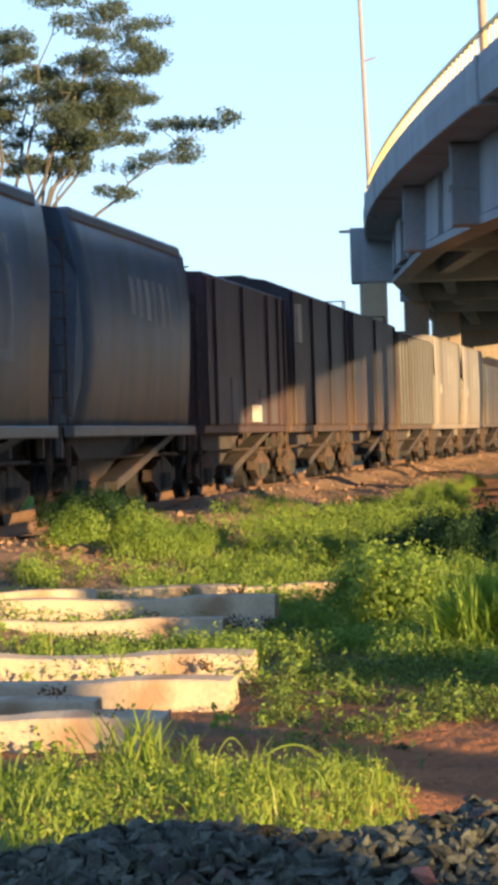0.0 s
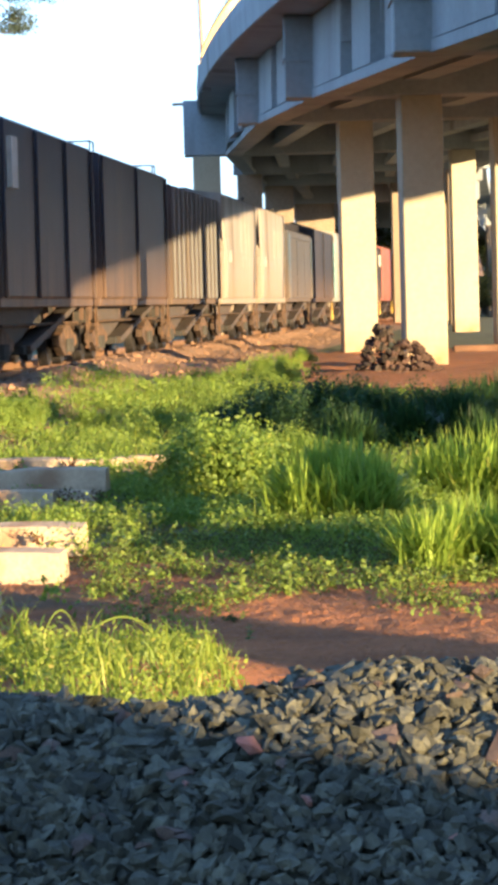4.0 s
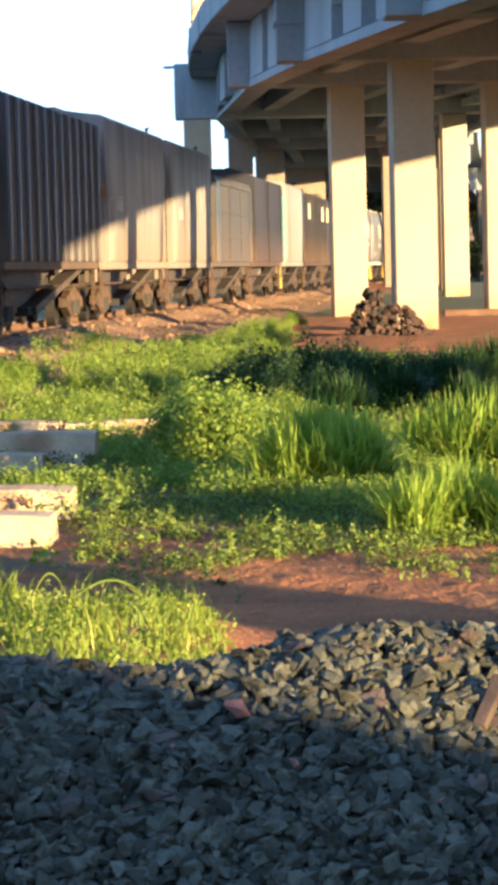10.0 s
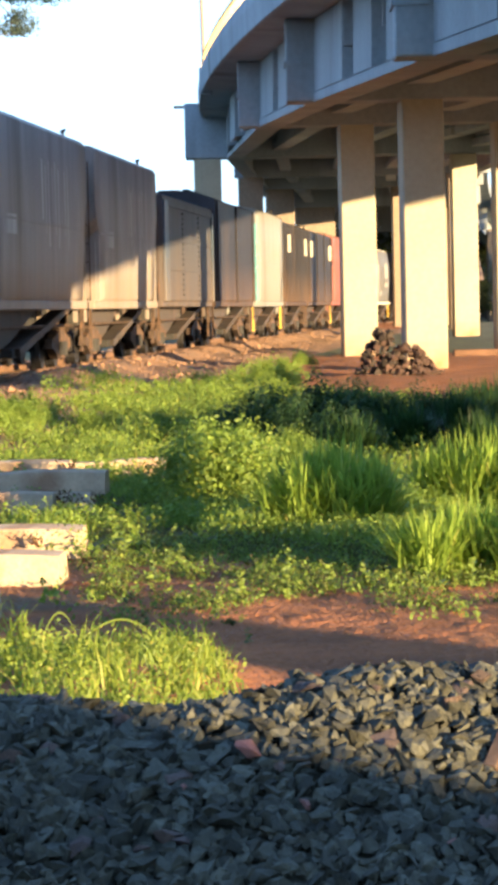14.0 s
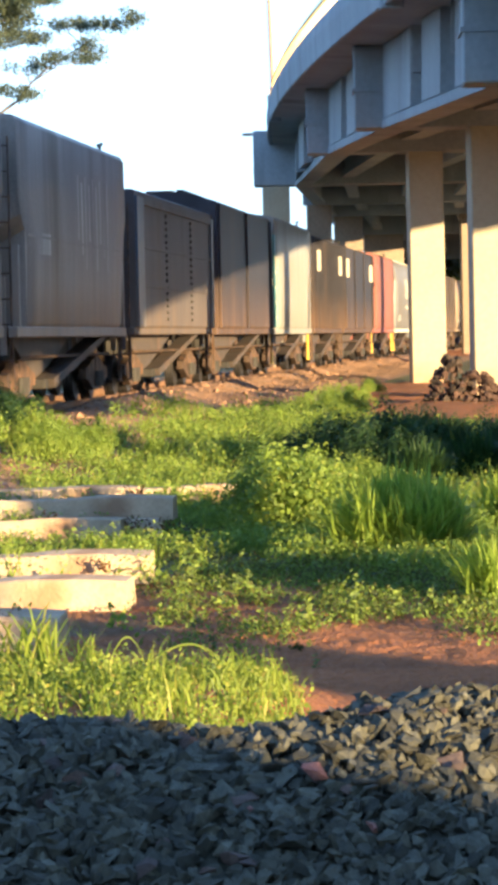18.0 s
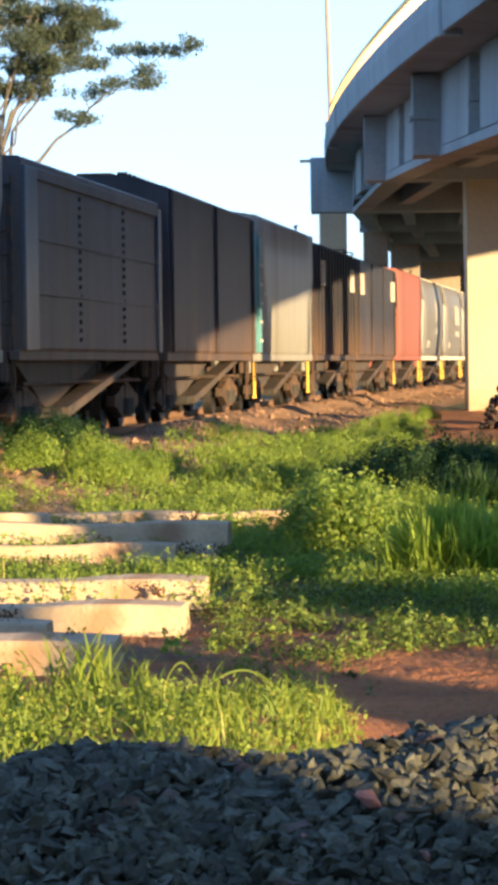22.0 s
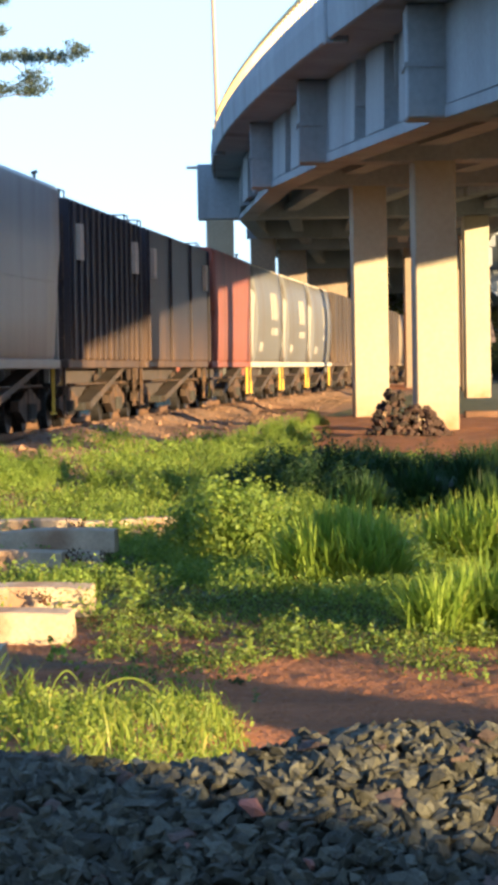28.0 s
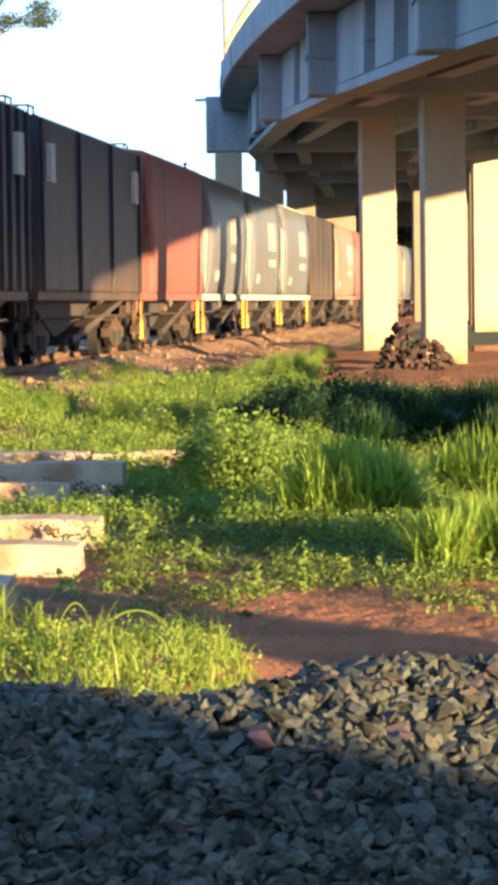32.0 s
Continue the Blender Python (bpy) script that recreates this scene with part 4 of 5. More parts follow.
# ---- plants ----
def blades_into(v, f, x, y, z, n, height, spread, rng, bend=0.5, width=0.006):
    """Bent grass blades from one root: three-sided strips that taper to a point."""
    for _ in range(n):
        a = rng.uniform(0, 6.283)
        h = height * rng.uniform(0.45, 1.0)
        px, py = x + rng.gauss(0, spread), y + rng.gauss(0, spread)
        dx, dy = math.cos(a) * h * bend * rng.random(), math.sin(a) * h * bend * rng.random()
        b = rng.uniform(0, 6.283)
        wx, wy = math.cos(b) * width, math.sin(b) * width
        k = len(v)
        v.extend(((px - wx, py - wy, z - 0.01), (px + wx, py + wy, z - 0.01), (px + dx * 0.4 - wx * 0.8, py + dy * 0.4 - wy * 0.8, z + h * 0.6), (px + dx * 0.4 + wx * 0.8, py + dy * 0.4 + wy * 0.8, z + h * 0.6), (px + dx, py + dy, z + h * rng.uniform(0.8, 1.0))))
        f.extend(((k, k + 1, k + 3, k + 2), (k + 2, k + 3, k + 4)))


LEAF_TURN = math.atan2(SUN.y, SUN.x) + math.pi / 2  # leaves turn their faces to the light
def weed_into(v, f, x, y, z, height, leaves, size, rng):
    """A leafy weed: pointed leaves in tiers on a thin leaning stem."""
    lx, ly = rng.gauss(0, 0.18) * height, rng.gauss(0, 0.18) * height
    for i in range(leaves):
        u = (i + rng.random()) / leaves
        toward = rng.random() < 0.6
        a = LEAF_TURN + rng.gauss(0, 0.6) + (math.pi if rng.random() < 0.5 else 0) if toward else rng.uniform(0, 6.283)
        r = size * rng.uniform(0.6, 1.25) * (1.15 - 0.5 * u)
        d = height * 0.25 * (1 - 0.6 * u) * rng.random()
        cx, cy, cz = x + lx * u + math.cos(a) * d, y + ly * u + math.sin(a) * d, z + height * (0.12 + 0.88 * u)
        tx, ty, tz = math.cos(a), math.sin(a), rng.uniform(-0.5, 0.6)
        g = rng.uniform(0.7, 1.5) * rng.choice((-1, 1)) if toward else rng.uniform(-1.2, 1.2)
        sx, sy = -math.sin(a) * 0.42 * math.cos(g), math.cos(a) * 0.42 * math.cos(g)
        sz = 0.42 * math.sin(g)
        k = len(v)
        v.extend(((cx, cy, cz), (cx + r * (0.5 * tx + sx), cy + r * (0.5 * ty + sy), cz + r * (0.5 * tz + sz)), (cx + r * tx, cy + r * ty, cz + r * tz), (cx + r * (0.5 * tx - sx), cy + r * (0.5 * ty - sy), cz + r * (0.5 * tz - sz))))
        f.append((k, k + 1, k + 2, k + 3))


def mound_into(v, f, x, y, z, rad, height, leaves, size, rng):
    """A rounded weed: small leaves over a lumpy dome, each facing outward, with ragged tips."""
    ph = rng.uniform(0, 6.283)
    for _ in range(leaves):
        a, c = rng.uniform(0, 6.283), rng.random() ** 0.75
        s = math.sqrt(max(0.0, 1 - c * c))
        k = (0.72 + 0.34 * rng.random()) * (1 + 0.22 * math.sin(3 * a + ph) * s + 0.15 * math.sin(5 * a + 2 * ph + 4 * c))
        n = Vector((math.cos(a) * s + rng.gauss(0, 0.38), math.sin(a) * s + rng.gauss(0, 0.38), c * 0.7 + rng.gauss(0, 0.38))).normalized()
        p = Vector((x + math.cos(a) * s * rad * k, y + math.sin(a) * s * rad * k, z + c * height * k))
        t = n.cross(Vector((rng.gauss(0, 1), rng.gauss(0, 1), rng.gauss(0, 1)))).normalized()
        w = n.cross(t)
        r = size * rng.uniform(0.55, 1.3)
        i = len(v)
        q = p + t * r * 0.5
        v.extend((tuple(p), tuple(q + w * r * 0.3), tuple(p + t * r - n * r * 0.12), tuple(q - w * r * 0.3)))
        f.append((i, i + 1, i + 2, i + 3))


def cover(x, y):
    """How densely weeds grow: thick in a belt before the track, thin on the bare soil, none on the track."""
    off = x - track_x(y)
    if -2.6 < off < 2.2 + 0.9 * smoothstep(50, 44, y) + 2.6 * smoothstep(47, 56, y) + 0.9 * noise.noise((x * 0.4, y * 0.25, 3)):
        return 0.0
    if x < -0.9 and 24.4 < y < 26.3 or x < -1.1 and 29.0 < y < 30.6:
        return 0.03
    n = noise.noise((x * 0.7, y * 0.35, 11)) * 0.5 + noise.noise((x * 2, y, 4)) * 0.3
    belt = smoothstep(20.5, 24.5, y - 0.6 + 1.8 * smoothstep(-0.3, 1.0, x) + 1.2 * n) * (1 - 0.55 * smoothstep(48, 58, y))
    belt *= 1 - smoothstep(43, 48, y) * smoothstep(0.4, 1.6, x + 0.5 * n)
    if x > 0.3 and 29 < y < 46:
        belt *= 0.4
    return max(0.0, min(1.0, belt * (0.5 + 2.3 * n)))


def build_plants():
    rng = random.Random(5)
    v, f = [], []
    gv, gf = [], []
    v2, f2 = [], []
    tries = 0
    while tries < 26000:
        tries += 1
        y = 20 + 45 * rng.random() ** 1.6
        x = rng.uniform(-0.19 * y, 0.12 * y)
        c = cover(x, y)
        if rng.random() > c:
            continue
        z = ground_z(x, y)
        big = 0.5 + 0.5 * noise.noise((x * 0.9, y * 0.5, 20))
        far = 1 + 0.013 * (y - 20)
        if rng.random() < 0.9:
            if rng.random() < 0.36:
                h = rng.uniform(0.1, 0.2) + 0.42 * big * big
                mound_into(v, f, x, y, z, h * rng.uniform(0.5, 0.8), h, rng.randint(60, 92), rng.uniform(0.025, 0.04) * far, rng)
            elif rng.random() < 0.6:
                weed_into(v, f, x, y, z, rng.uniform(0.08, 0.2) + 0.4 * big * big, rng.randint(22, 34), rng.uniform(0.022, 0.038) * far, rng)
        else:
            blades_into(gv, gf, x, y, z, 9, rng.uniform(0.15, 0.35) + 0.2 * big, 0.04, rng, 0.6, 0.007)
    # low olive weeds where the bright ones leave gaps, coloured darker for the shade there
    dv, df = [], []
    for _ in range(5200):
        y = 19.5 + 25 * rng.random() ** 1.4
        x = rng.uniform(-0.15 * y, 0.11 * y)
        if not -2.6 < x - track_x(y) < 2.6 and cover(x, y) < 0.4 and noise.noise((x * 1.5, y * 0.8, 77)) > -0.25 + 0.75 * smoothstep(24.0, 20.5, y + 2.4 * smoothstep(-0.3, 1.0, x)):
            h = rng.uniform(0.06, 0.16)
            mound_into(dv, df, x, y, ground_z(x, y) - 0.01, h * 1.3, h, rng.randint(22, 34), rng.uniform(0.022, 0.036), rng)
    # weeds over and between the sleepers and along the foot of the gravel heap
    for _ in range(1200):
        x, y = rng.uniform(-4.0, -1.1), rng.uniform(16, 34)
        if noise.noise((x * 1.6, y * 0.9, 31)) > 0.06:
            weed_into(v, f, x, y, ground_z(x, y), rng.uniform(0.06, 0.2), rng.randint(7, 12), rng.uniform(0.035, 0.06), rng)
    # small weeds and seedlings scattered on the red soil
    for _ in range(3000):
        x, y = rng.uniform(-1.1, 2.6), 16.6 + 5.8 * rng.random() ** 0.6
        if noise.noise((x * 1.3, y * 0.9, 61)) > 0.12 - 0.38 * smoothstep(18.4, 22, y + 2.2 * smoothstep(-0.3, 0.9, x)):
            h = rng.uniform(0.03, 0.12) + 0.1 * rng.random() ** 4
            mound_into(*((dv, df) if rng.random() < 0.5 else (v, f)), x, y, ground_z(x, y), h * rng.uniform(0.6, 1.1), h, rng.randint(14, 30), rng.uniform(0.018, 0.034), rng)
    for _ in range(1500):
        x, y = rng.uniform(-1.2, 2.6), 14.6 + 8.4 * rng.random() ** 0.55
        if noise.noise((x * 1.6, y * 1.1, 51)) > 0.2 - 0.35 * smoothstep(18.5, 22, y + 2.2 * smoothstep(-0.3, 0.9, x)):
            weed_into(v, f, x, y, ground_z(x, y), rng.uniform(0.03, 0.14), rng.randint(8, 16), rng.uniform(0.014, 0.03), rng)
    tagged(link_mesh("low_weeds", dv, df, M_OLIVE), "dull olive low weeds between brighter ones", "weeds", kind="stuff")
    tagged(link_mesh("weeds", v, f, M_WEED), "dense low green weeds on the soil", "weeds", kind="stuff")
    # bright grass just past the heap
    for _ in range(1500):
        y = rng.uniform(11.5, 16.0)
        x = rng.uniform(-3.6, 0.05 - 0.16 * (y - 13.0))
        if x > -0.9 and y > 15.6 - 0.5 * noise.noise((x * 3, y, 2)):
            continue
        blades_into(gv, gf, x, y, ground_z(x, y), 6, rng.uniform(0.05, 0.13) + 0.2 * rng.random() ** 6, 0.03, rng, 1.1, 0.0055)
    for _ in range(1900):
        x, y = rng.uniform(-3.4, -0.1), rng.uniform(12.0, 15.9)
        if x < 0.05 - 0.16 * (y - 13.0) + 0.25 * noise.noise((x * 4, y * 3, 8)) and noise.noise((x * 3, y * 2.5, 71)) > -0.12:
            weed_into(v2, f2, x, y, ground_z(x, y), rng.uniform(0.05, 0.12) + 0.12 * rng.random() ** 3, rng.randint(9, 16), rng.uniform(0.014, 0.034), rng)
    tagged(link_mesh("seedlings", v2, f2, M_GRASS), "yellow-green seedlings among the grass", "weeds", kind="stuff")
    tagged(link_mesh("grass", gv, gf, M_GRASS), "bright green grass with dry yellow blades", "grass", kind="stuff")
    # shrubs, tall clumps and single plants, each a thing
    def clump(name, label, group, spots, material, make):
        tufts = []
        for i in range(6):
            av, af = [], []
            make(av, af, random.Random(100 + i))
            me = bpy.data.meshes.new("tuft")
            me.from_pydata(av, [], af)
            me.materials.append(material)
            tufts.append(me)
        for i, (x, y, s, turn) in enumerate(spots):
            ob = empty(name, pose(x, y, ground_z(x, y) - 0.02, 0, 0, turn) @ Matrix.Scale(s, 4), label, "grass", group)
            for k in range(3):
                tuft = new("tuft", tufts[(i + k) % 6])
                tuft.parent = ob
                tuft.matrix_local = pose(0.09 * math.cos(k * 2.1), 0.09 * math.sin(k * 2.1), 0, 0, 0, 70 * k)
                tagged(tuft, kind="stuff")
    def tall_grass(av, af, r):
        for _ in range(330):
            a, out = r.uniform(0, 6.283), 0.04 + 0.4 * math.sqrt(r.random())
            h = (0.92 - 0.75 * out) * r.uniform(0.55, 1.0)
            ca, sa = math.cos(a), math.sin(a)
            rx, ry, w = r.gauss(0, 0.1), r.gauss(0, 0.1), 0.0075
            k = len(av)
            for u in (0.0, 0.4, 0.75):
                px, py, pz = rx + ca * out * u ** 1.8, ry + sa * out * u ** 1.8, h * (u - 0.28 * u ** 3 * out * 2)
                av.extend(((px - sa * w, py + ca * w, pz), (px + sa * w, py - ca * w, pz)))
            av.append((rx + ca * out, ry + sa * out, h * (1 - 0.56 * out)))
            af.extend(((k, k + 1, k + 3, k + 2), (k + 2, k + 3, k + 5, k + 4), (k + 4, k + 5, k + 6)))
    def bush(av, af, r):
        for _ in range(5):
            a, d = r.uniform(0, 6.283), 0.2 * math.sqrt(r.random())
            h = r.uniform(0.38, 0.62)
            mound_into(av, af, math.cos(a) * d, math.sin(a) * d, h * 0.35, 0.15, h * 0.65, 190, 0.034, r)
    clump("grass_clump", "tall clump of bright green arching grass", "tall grass clumps", [
        (0.47, 23.2, 1.1, 0), (0.82, 23.0, 1.1, 70), (0.64, 23.4, 1.2, 140), (1.75, 25.6, 1.05, 30), (2.1, 25.3, 1.15, 200), (2.55, 25.0, 1.1, 100), (1.2, 19.4, 0.75, 10), (1.5, 19.6, 0.85, 60), (1.95, 19.2, 0.8, 130), (2.3, 19.3, 0.9, 220),
        (1.15, 20.4, 0.55, 120)], M_TALL, tall_grass)
    def coarse_grass(av, af, r):
        for _ in range(13):
            a, h, out = r.uniform(0, 6.283), r.uniform(0.25, 0.62), r.uniform(0.06, 0.42)
            ca, sa = math.cos(a), math.sin(a)
            rx, ry, w = r.gauss(0, 0.05), r.gauss(0, 0.05), r.uniform(0.007, 0.012)
            k = len(av)
            for u in (0.0, 0.3, 0.6, 0.85):
                px, py, pz, ww = rx + ca * out * u ** 1.9, ry + sa * out * u ** 1.9, h * (u - 0.3 * u ** 3 * out * 2), w * (1 - 0.35 * u)
                av.extend(((px - sa * ww, py + ca * ww, pz), (px + sa * ww, py - ca * ww, pz)))
            av.append((rx + ca * out, ry + sa * out, h * (1 - 0.7 * out)))
            af.extend(((k, k + 1, k + 3, k + 2), (k + 2, k + 3, k + 5, k + 4), (k + 4, k + 5, k + 7, k + 6), (k + 6, k + 7, k + 8)))
    clump("coarse_grass_clump", "fan of long coarse yellow-green grass blades", "coarse grass clumps", [
        (-2.0, 15.0, 0.6, 20), (-1.66, 15.2, 0.95, 90), (-1.5, 14.8, 0.85, 40), (-1.3, 15.3, 0.7, 170), (-2.6, 15.2, 0.7, 220), (-0.7, 14.2, 0.4, 60)], M_GRASS, coarse_grass)
    # these clumps carry their shade in the dark leaf colour
    clump("dark_grass_clump", "tall green grass clump at the foot of the bank, shade in its dark colour", "dark grass clumps", [
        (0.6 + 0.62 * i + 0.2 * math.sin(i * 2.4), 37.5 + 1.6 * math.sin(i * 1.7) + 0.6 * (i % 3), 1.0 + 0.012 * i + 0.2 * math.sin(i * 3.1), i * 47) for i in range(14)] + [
        (1.2 + 0.7 * i, 33.5 + 1.3 * math.sin(i * 2.1), 0.85 + 0.15 * math.sin(i * 1.3), i * 61) for i in range(7)], M_SHADEWEED, tall_grass)
    shoots = []
    for i in range(9):
        av, af = [], []
        bush(av, af, random.Random(140 + i))
        me = bpy.data.meshes.new("leafy_shoot")
        me.from_pydata(av, [], af)
        me.materials.append(M_WEED)
        shoots.append(me)
    for i, (x, y, s, turn) in enumerate([
        (-0.25, 26.6, 1.5, 0), (-0.55, 27.2, 1.3, 80), (-0.05, 27.5, 1.2, 150), (-1.3, 38.5, 0.7, 30), (-2.2, 39, 0.75, 90), (-3.1, 38.5, 0.8, 200), (-0.6, 41, 0.7, 10), (0.5, 31, 0.8, 60), (0.1, 44, 0.7, 120), (0.45, 46.5, 0.8, 20),
        (-3.9, 38.6, 1.0, 50), (-3.55, 36.6, 0.9, 10), (-4.4, 36, 1.1, 170), (0.7, 60, 0.7, 0), (0.25, 55, 0.8, 60), (1.2, 66, 0.7, 140), (0.5, 51, 0.8, 200)]):
        ob = empty("green_bush", pose(x, y, ground_z(x, y) - 0.02, 0, 0, turn) @ Matrix.Scale(s, 4), "rounded leafy green bush among low weeds", "bush", "leafy bushes")
        for k in range(7):
            a, d = k * 2.4 + i, 0.13 * k ** 0.5
            sh = new("leafy_shoot", shoots[(i + k) % 9])
            sh.parent = ob
            tagged(sh, kind="stuff")
            sh.matrix_local = pose(d * math.cos(a), d * math.sin(a), 0, 0, 0, k * 50) @ Matrix.Diagonal((1, 1, 1.15 - d, 1))
    # the same shoots again, in the green darkened for shade
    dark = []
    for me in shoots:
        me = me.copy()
        me.materials[0] = M_SHADEWEED
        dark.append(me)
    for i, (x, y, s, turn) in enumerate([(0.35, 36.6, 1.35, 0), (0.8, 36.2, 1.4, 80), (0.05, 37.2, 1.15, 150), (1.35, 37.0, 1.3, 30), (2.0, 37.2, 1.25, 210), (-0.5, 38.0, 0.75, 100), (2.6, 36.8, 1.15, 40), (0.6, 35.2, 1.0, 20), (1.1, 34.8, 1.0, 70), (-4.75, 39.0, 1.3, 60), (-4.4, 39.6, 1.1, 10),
                                         # last row: out of view, added to throw shade on the shrubs
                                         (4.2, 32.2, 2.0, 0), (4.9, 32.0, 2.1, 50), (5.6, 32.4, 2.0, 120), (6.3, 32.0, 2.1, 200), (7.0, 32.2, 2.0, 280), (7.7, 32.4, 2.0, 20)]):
        ob = empty("dark_shrub", pose(x, y, ground_z(x, y) - 0.02, 0, 0, turn) @ Matrix.Scale(s, 4), "dense green leafy shrub among tall grass, shade in its dark colour", "shrub", "dark shrubs")
        for k in range(8):
            a, d = k * 2.4 + i, 0.13 * k ** 0.5
            sh = new("leafy_shoot", dark[(i + k) % 9])
            sh.parent = ob
            tagged(sh, kind="stuff")
            sh.matrix_local = pose(d * math.cos(a), d * math.sin(a), 0, 0, 0, k * 50) @ Matrix.Diagonal((1, 1, 1.15 - d, 1))
    spots = []
    r = random.Random(8)
    while len(spots) < 64:
        x, y = r.uniform(-1.0, 2.3), r.uniform(15.2, 22.5)
        if r.random() < 0.25 + 0.75 * smoothstep(16, 21.5, y) and x > -1.0 + 0.1 * (20 - y):
            spots.append((x, y, r.uniform(0.35, 0.95), r.uniform(0, 360)))
    leaf_v = [(0, 0, 0), (0.028, 0.03, 0.012), (0.066, 0, 0.008), (0.028, -0.03, 0.012)]
    leaf = bpy.data.meshes.new("leaf")
    leaf.from_pydata(leaf_v + [(0.03, 0, -0.002)], [], [(0, 4, 1), (4, 2, 1), (0, 3, 4), (4, 3, 2)])
    leaf.materials.append(M_SPROUT)
    stem = bpy.data.meshes.new("stem")
    bm = bmesh.new()
    rod(bm, (0, 0, -0.02), (0.02, 0.01, 0.22), 0.004, 5, 0.002)
    bm.to_mesh(stem)
    bm.free()
    stem.materials.append(M_SPROUT)
    for x, y, s, turn in spots:
        ob = empty("young_weed", pose(x, y, ground_z(x, y), 0, 0, turn) @ Matrix.Scale(s, 4), "small young weed with yellow-green leaves on red soil", "weed", "young weeds")
        new("stem", stem).parent = ob
        for i in range(11):
            u = (i + 0.6) / 11
            lf = new("leaf", leaf)
            lf.parent = ob
            lf.matrix_local = Matrix.Translation((0.02 * u, 0.01 * u, 0.22 * u)) @ Euler((r.uniform(-0.9, 0.9), r.uniform(-0.8, 0.5), i * 2.4 + r.uniform(-0.6, 0.6))).to_matrix().to_4x4() @ Matrix.Scale(1.25 - 0.5 * u, 4)


build_plants()


def build_litter():
    """Dry arching stalks, and unseen weeds along the gravel bank's top, added to dapple the heap's light."""
    rng = random.Random(14)
    for i, (x, y, span, h) in enumerate(((-0.92, 15.3, 0.42, 0.16), (-1.15, 15.1, 0.2, 0.22))):
        bm = bmesh.new()
        z = ground_z(x, y)
        rings = []
        for u in np.linspace(0, 1, 11):
            c = Vector((x + span * u, y, z - 0.01 + h * math.sin(math.pi * (0.08 + 0.8 * u)) + 0.1 * (1 - u)))
            r = 0.009 * (1 - 0.65 * u)
            rings.append([bm.verts.new(c + Vector((0, r * math.cos(k * 1.2566), r * math.sin(k * 1.2566)))) for k in range(5)])
        for a, b in zip(rings[:-1], rings[1:]):
            for k in range(5):
                bm.faces.new((a[k], a[(k + 1) % 5], b[(k + 1) % 5], b[k]))
        ob = part("dry_stalk", bm, M_GRASS)
        tagged(ob, "dry arching grass stalk over the red soil", "stalk", "dry stalks")
    # out of view: these break up the sunlight that falls on the heap
    v, f = [], []
    for _ in range(1000):
        x, y = rng.uniform(5.6, 9.0), rng.uniform(-0.5, 0.15)
        weed_into(v, f, x, y, 0.95 - 0.36 * smoothstep(5.5, 7.4, x), rng.uniform(0.15, 0.42), 14, 0.055, rng)
    tagged(link_mesh("dapple_weeds", v, f, M_WEED), "unseen weeds added on the gravel bank to dapple light on the heap", "weeds", kind="stuff")


build_litter()


def build_dry_weeds():
    """Withered reddish weeds that lie over the sleepers."""
    rng = random.Random(31)
    for x, y, s in ((-2.36, 18.3, 0.8), (-1.98, 17.2, 0.8), (-1.9, 21.9, 0.7), (-1.76, 26.0, 0.8), (-1.55, 26.1, 0.7), (-2.24, 21.8, 0.8), (-1.66, 21.4, 0.7), (-2.6, 19.4, 0.7), (-2.5, 26.3, 0.9), (-2.0, 30.4, 1.0)):
        ob = empty("dry_weed", pose(x, y, ground_z(x, y) + 0.12), "withered reddish-brown weed over a concrete sleeper", "weed", "withered weeds")
        for k in range(4):
            v, f = [], []
            weed_into(v, f, rng.gauss(0, 0.06), rng.gauss(0, 0.05), 0, 0.17 * s * rng.uniform(0.7, 1.1), 15, 0.045 * s, rng)
            tagged(link_mesh("shoot", v, f, M_DRY, ob), kind="stuff")


build_dry_weeds()


# ---- debris under the flyover ----
def build_debris():
    pile = empty("debris_pile", pose(3.0, 58.9, 0), "pile of dark brown stumps and rubble beside a column", "rubble")
    rng = random.Random(21)
    shapes = [stone_mesh(60 + i) for i in range(8)]
    dark = mat("dark_debris", (0.035, 0.025, 0.02), 0.9, vary=0.4, size=4, per_object=0.4)
    rust = mat("brown_debris", (0.062, 0.036, 0.028), 0.9, vary=0.4, size=4, per_object=0.4)
    twin = []
    for i, me in enumerate(shapes):
        me.materials.append(dark)
        c = me.copy()
        c.materials[0] = rust
        twin.append(c)
    for i in range(290):
        left = i < 130
        cx, h = (-0.24, 0.88) if left else (0.26, 0.56)
        u = rng.random() ** 1.5
        a = rng.uniform(0, 6.283)
        rad = (1 - u * 0.8) * (0.55 if left else 0.66)
        r = rng.uniform(0.06, 0.12)
        ob = new("chunk", (shapes if left and rng.random() < 0.85 else twin)[i % 8])
        ob.parent = pile
        gx, gy = 3.0 + cx + rad * math.cos(a), 58.9 + rad * math.sin(a) * 0.7
        ob.matrix_local = Matrix.Translation((gx - 3.0, gy - 58.9, ground_z(gx, gy) + u * h + r * 0.3)) @ Euler((rng.uniform(0, 6), rng.uniform(0, 6), rng.uniform(0, 6))).to_matrix().to_4x4() @ Matrix.Diagonal((r, r, r * 1.5, 1))
    ob = part("kerb_wall", boxes((0, 2.4, 0, 0.4, -0.2, 0.16), bevel=0.03), mat("stained_ledge", (0.13, 0.07, 0.042), 0.9, vary=0.3, size=2))
    ob.matrix_world = pose(5.6, 78.0, ground_z(6, 78))
    tagged(ob, "low earth-stained concrete ledge by the columns", "ledge")


build_debris()


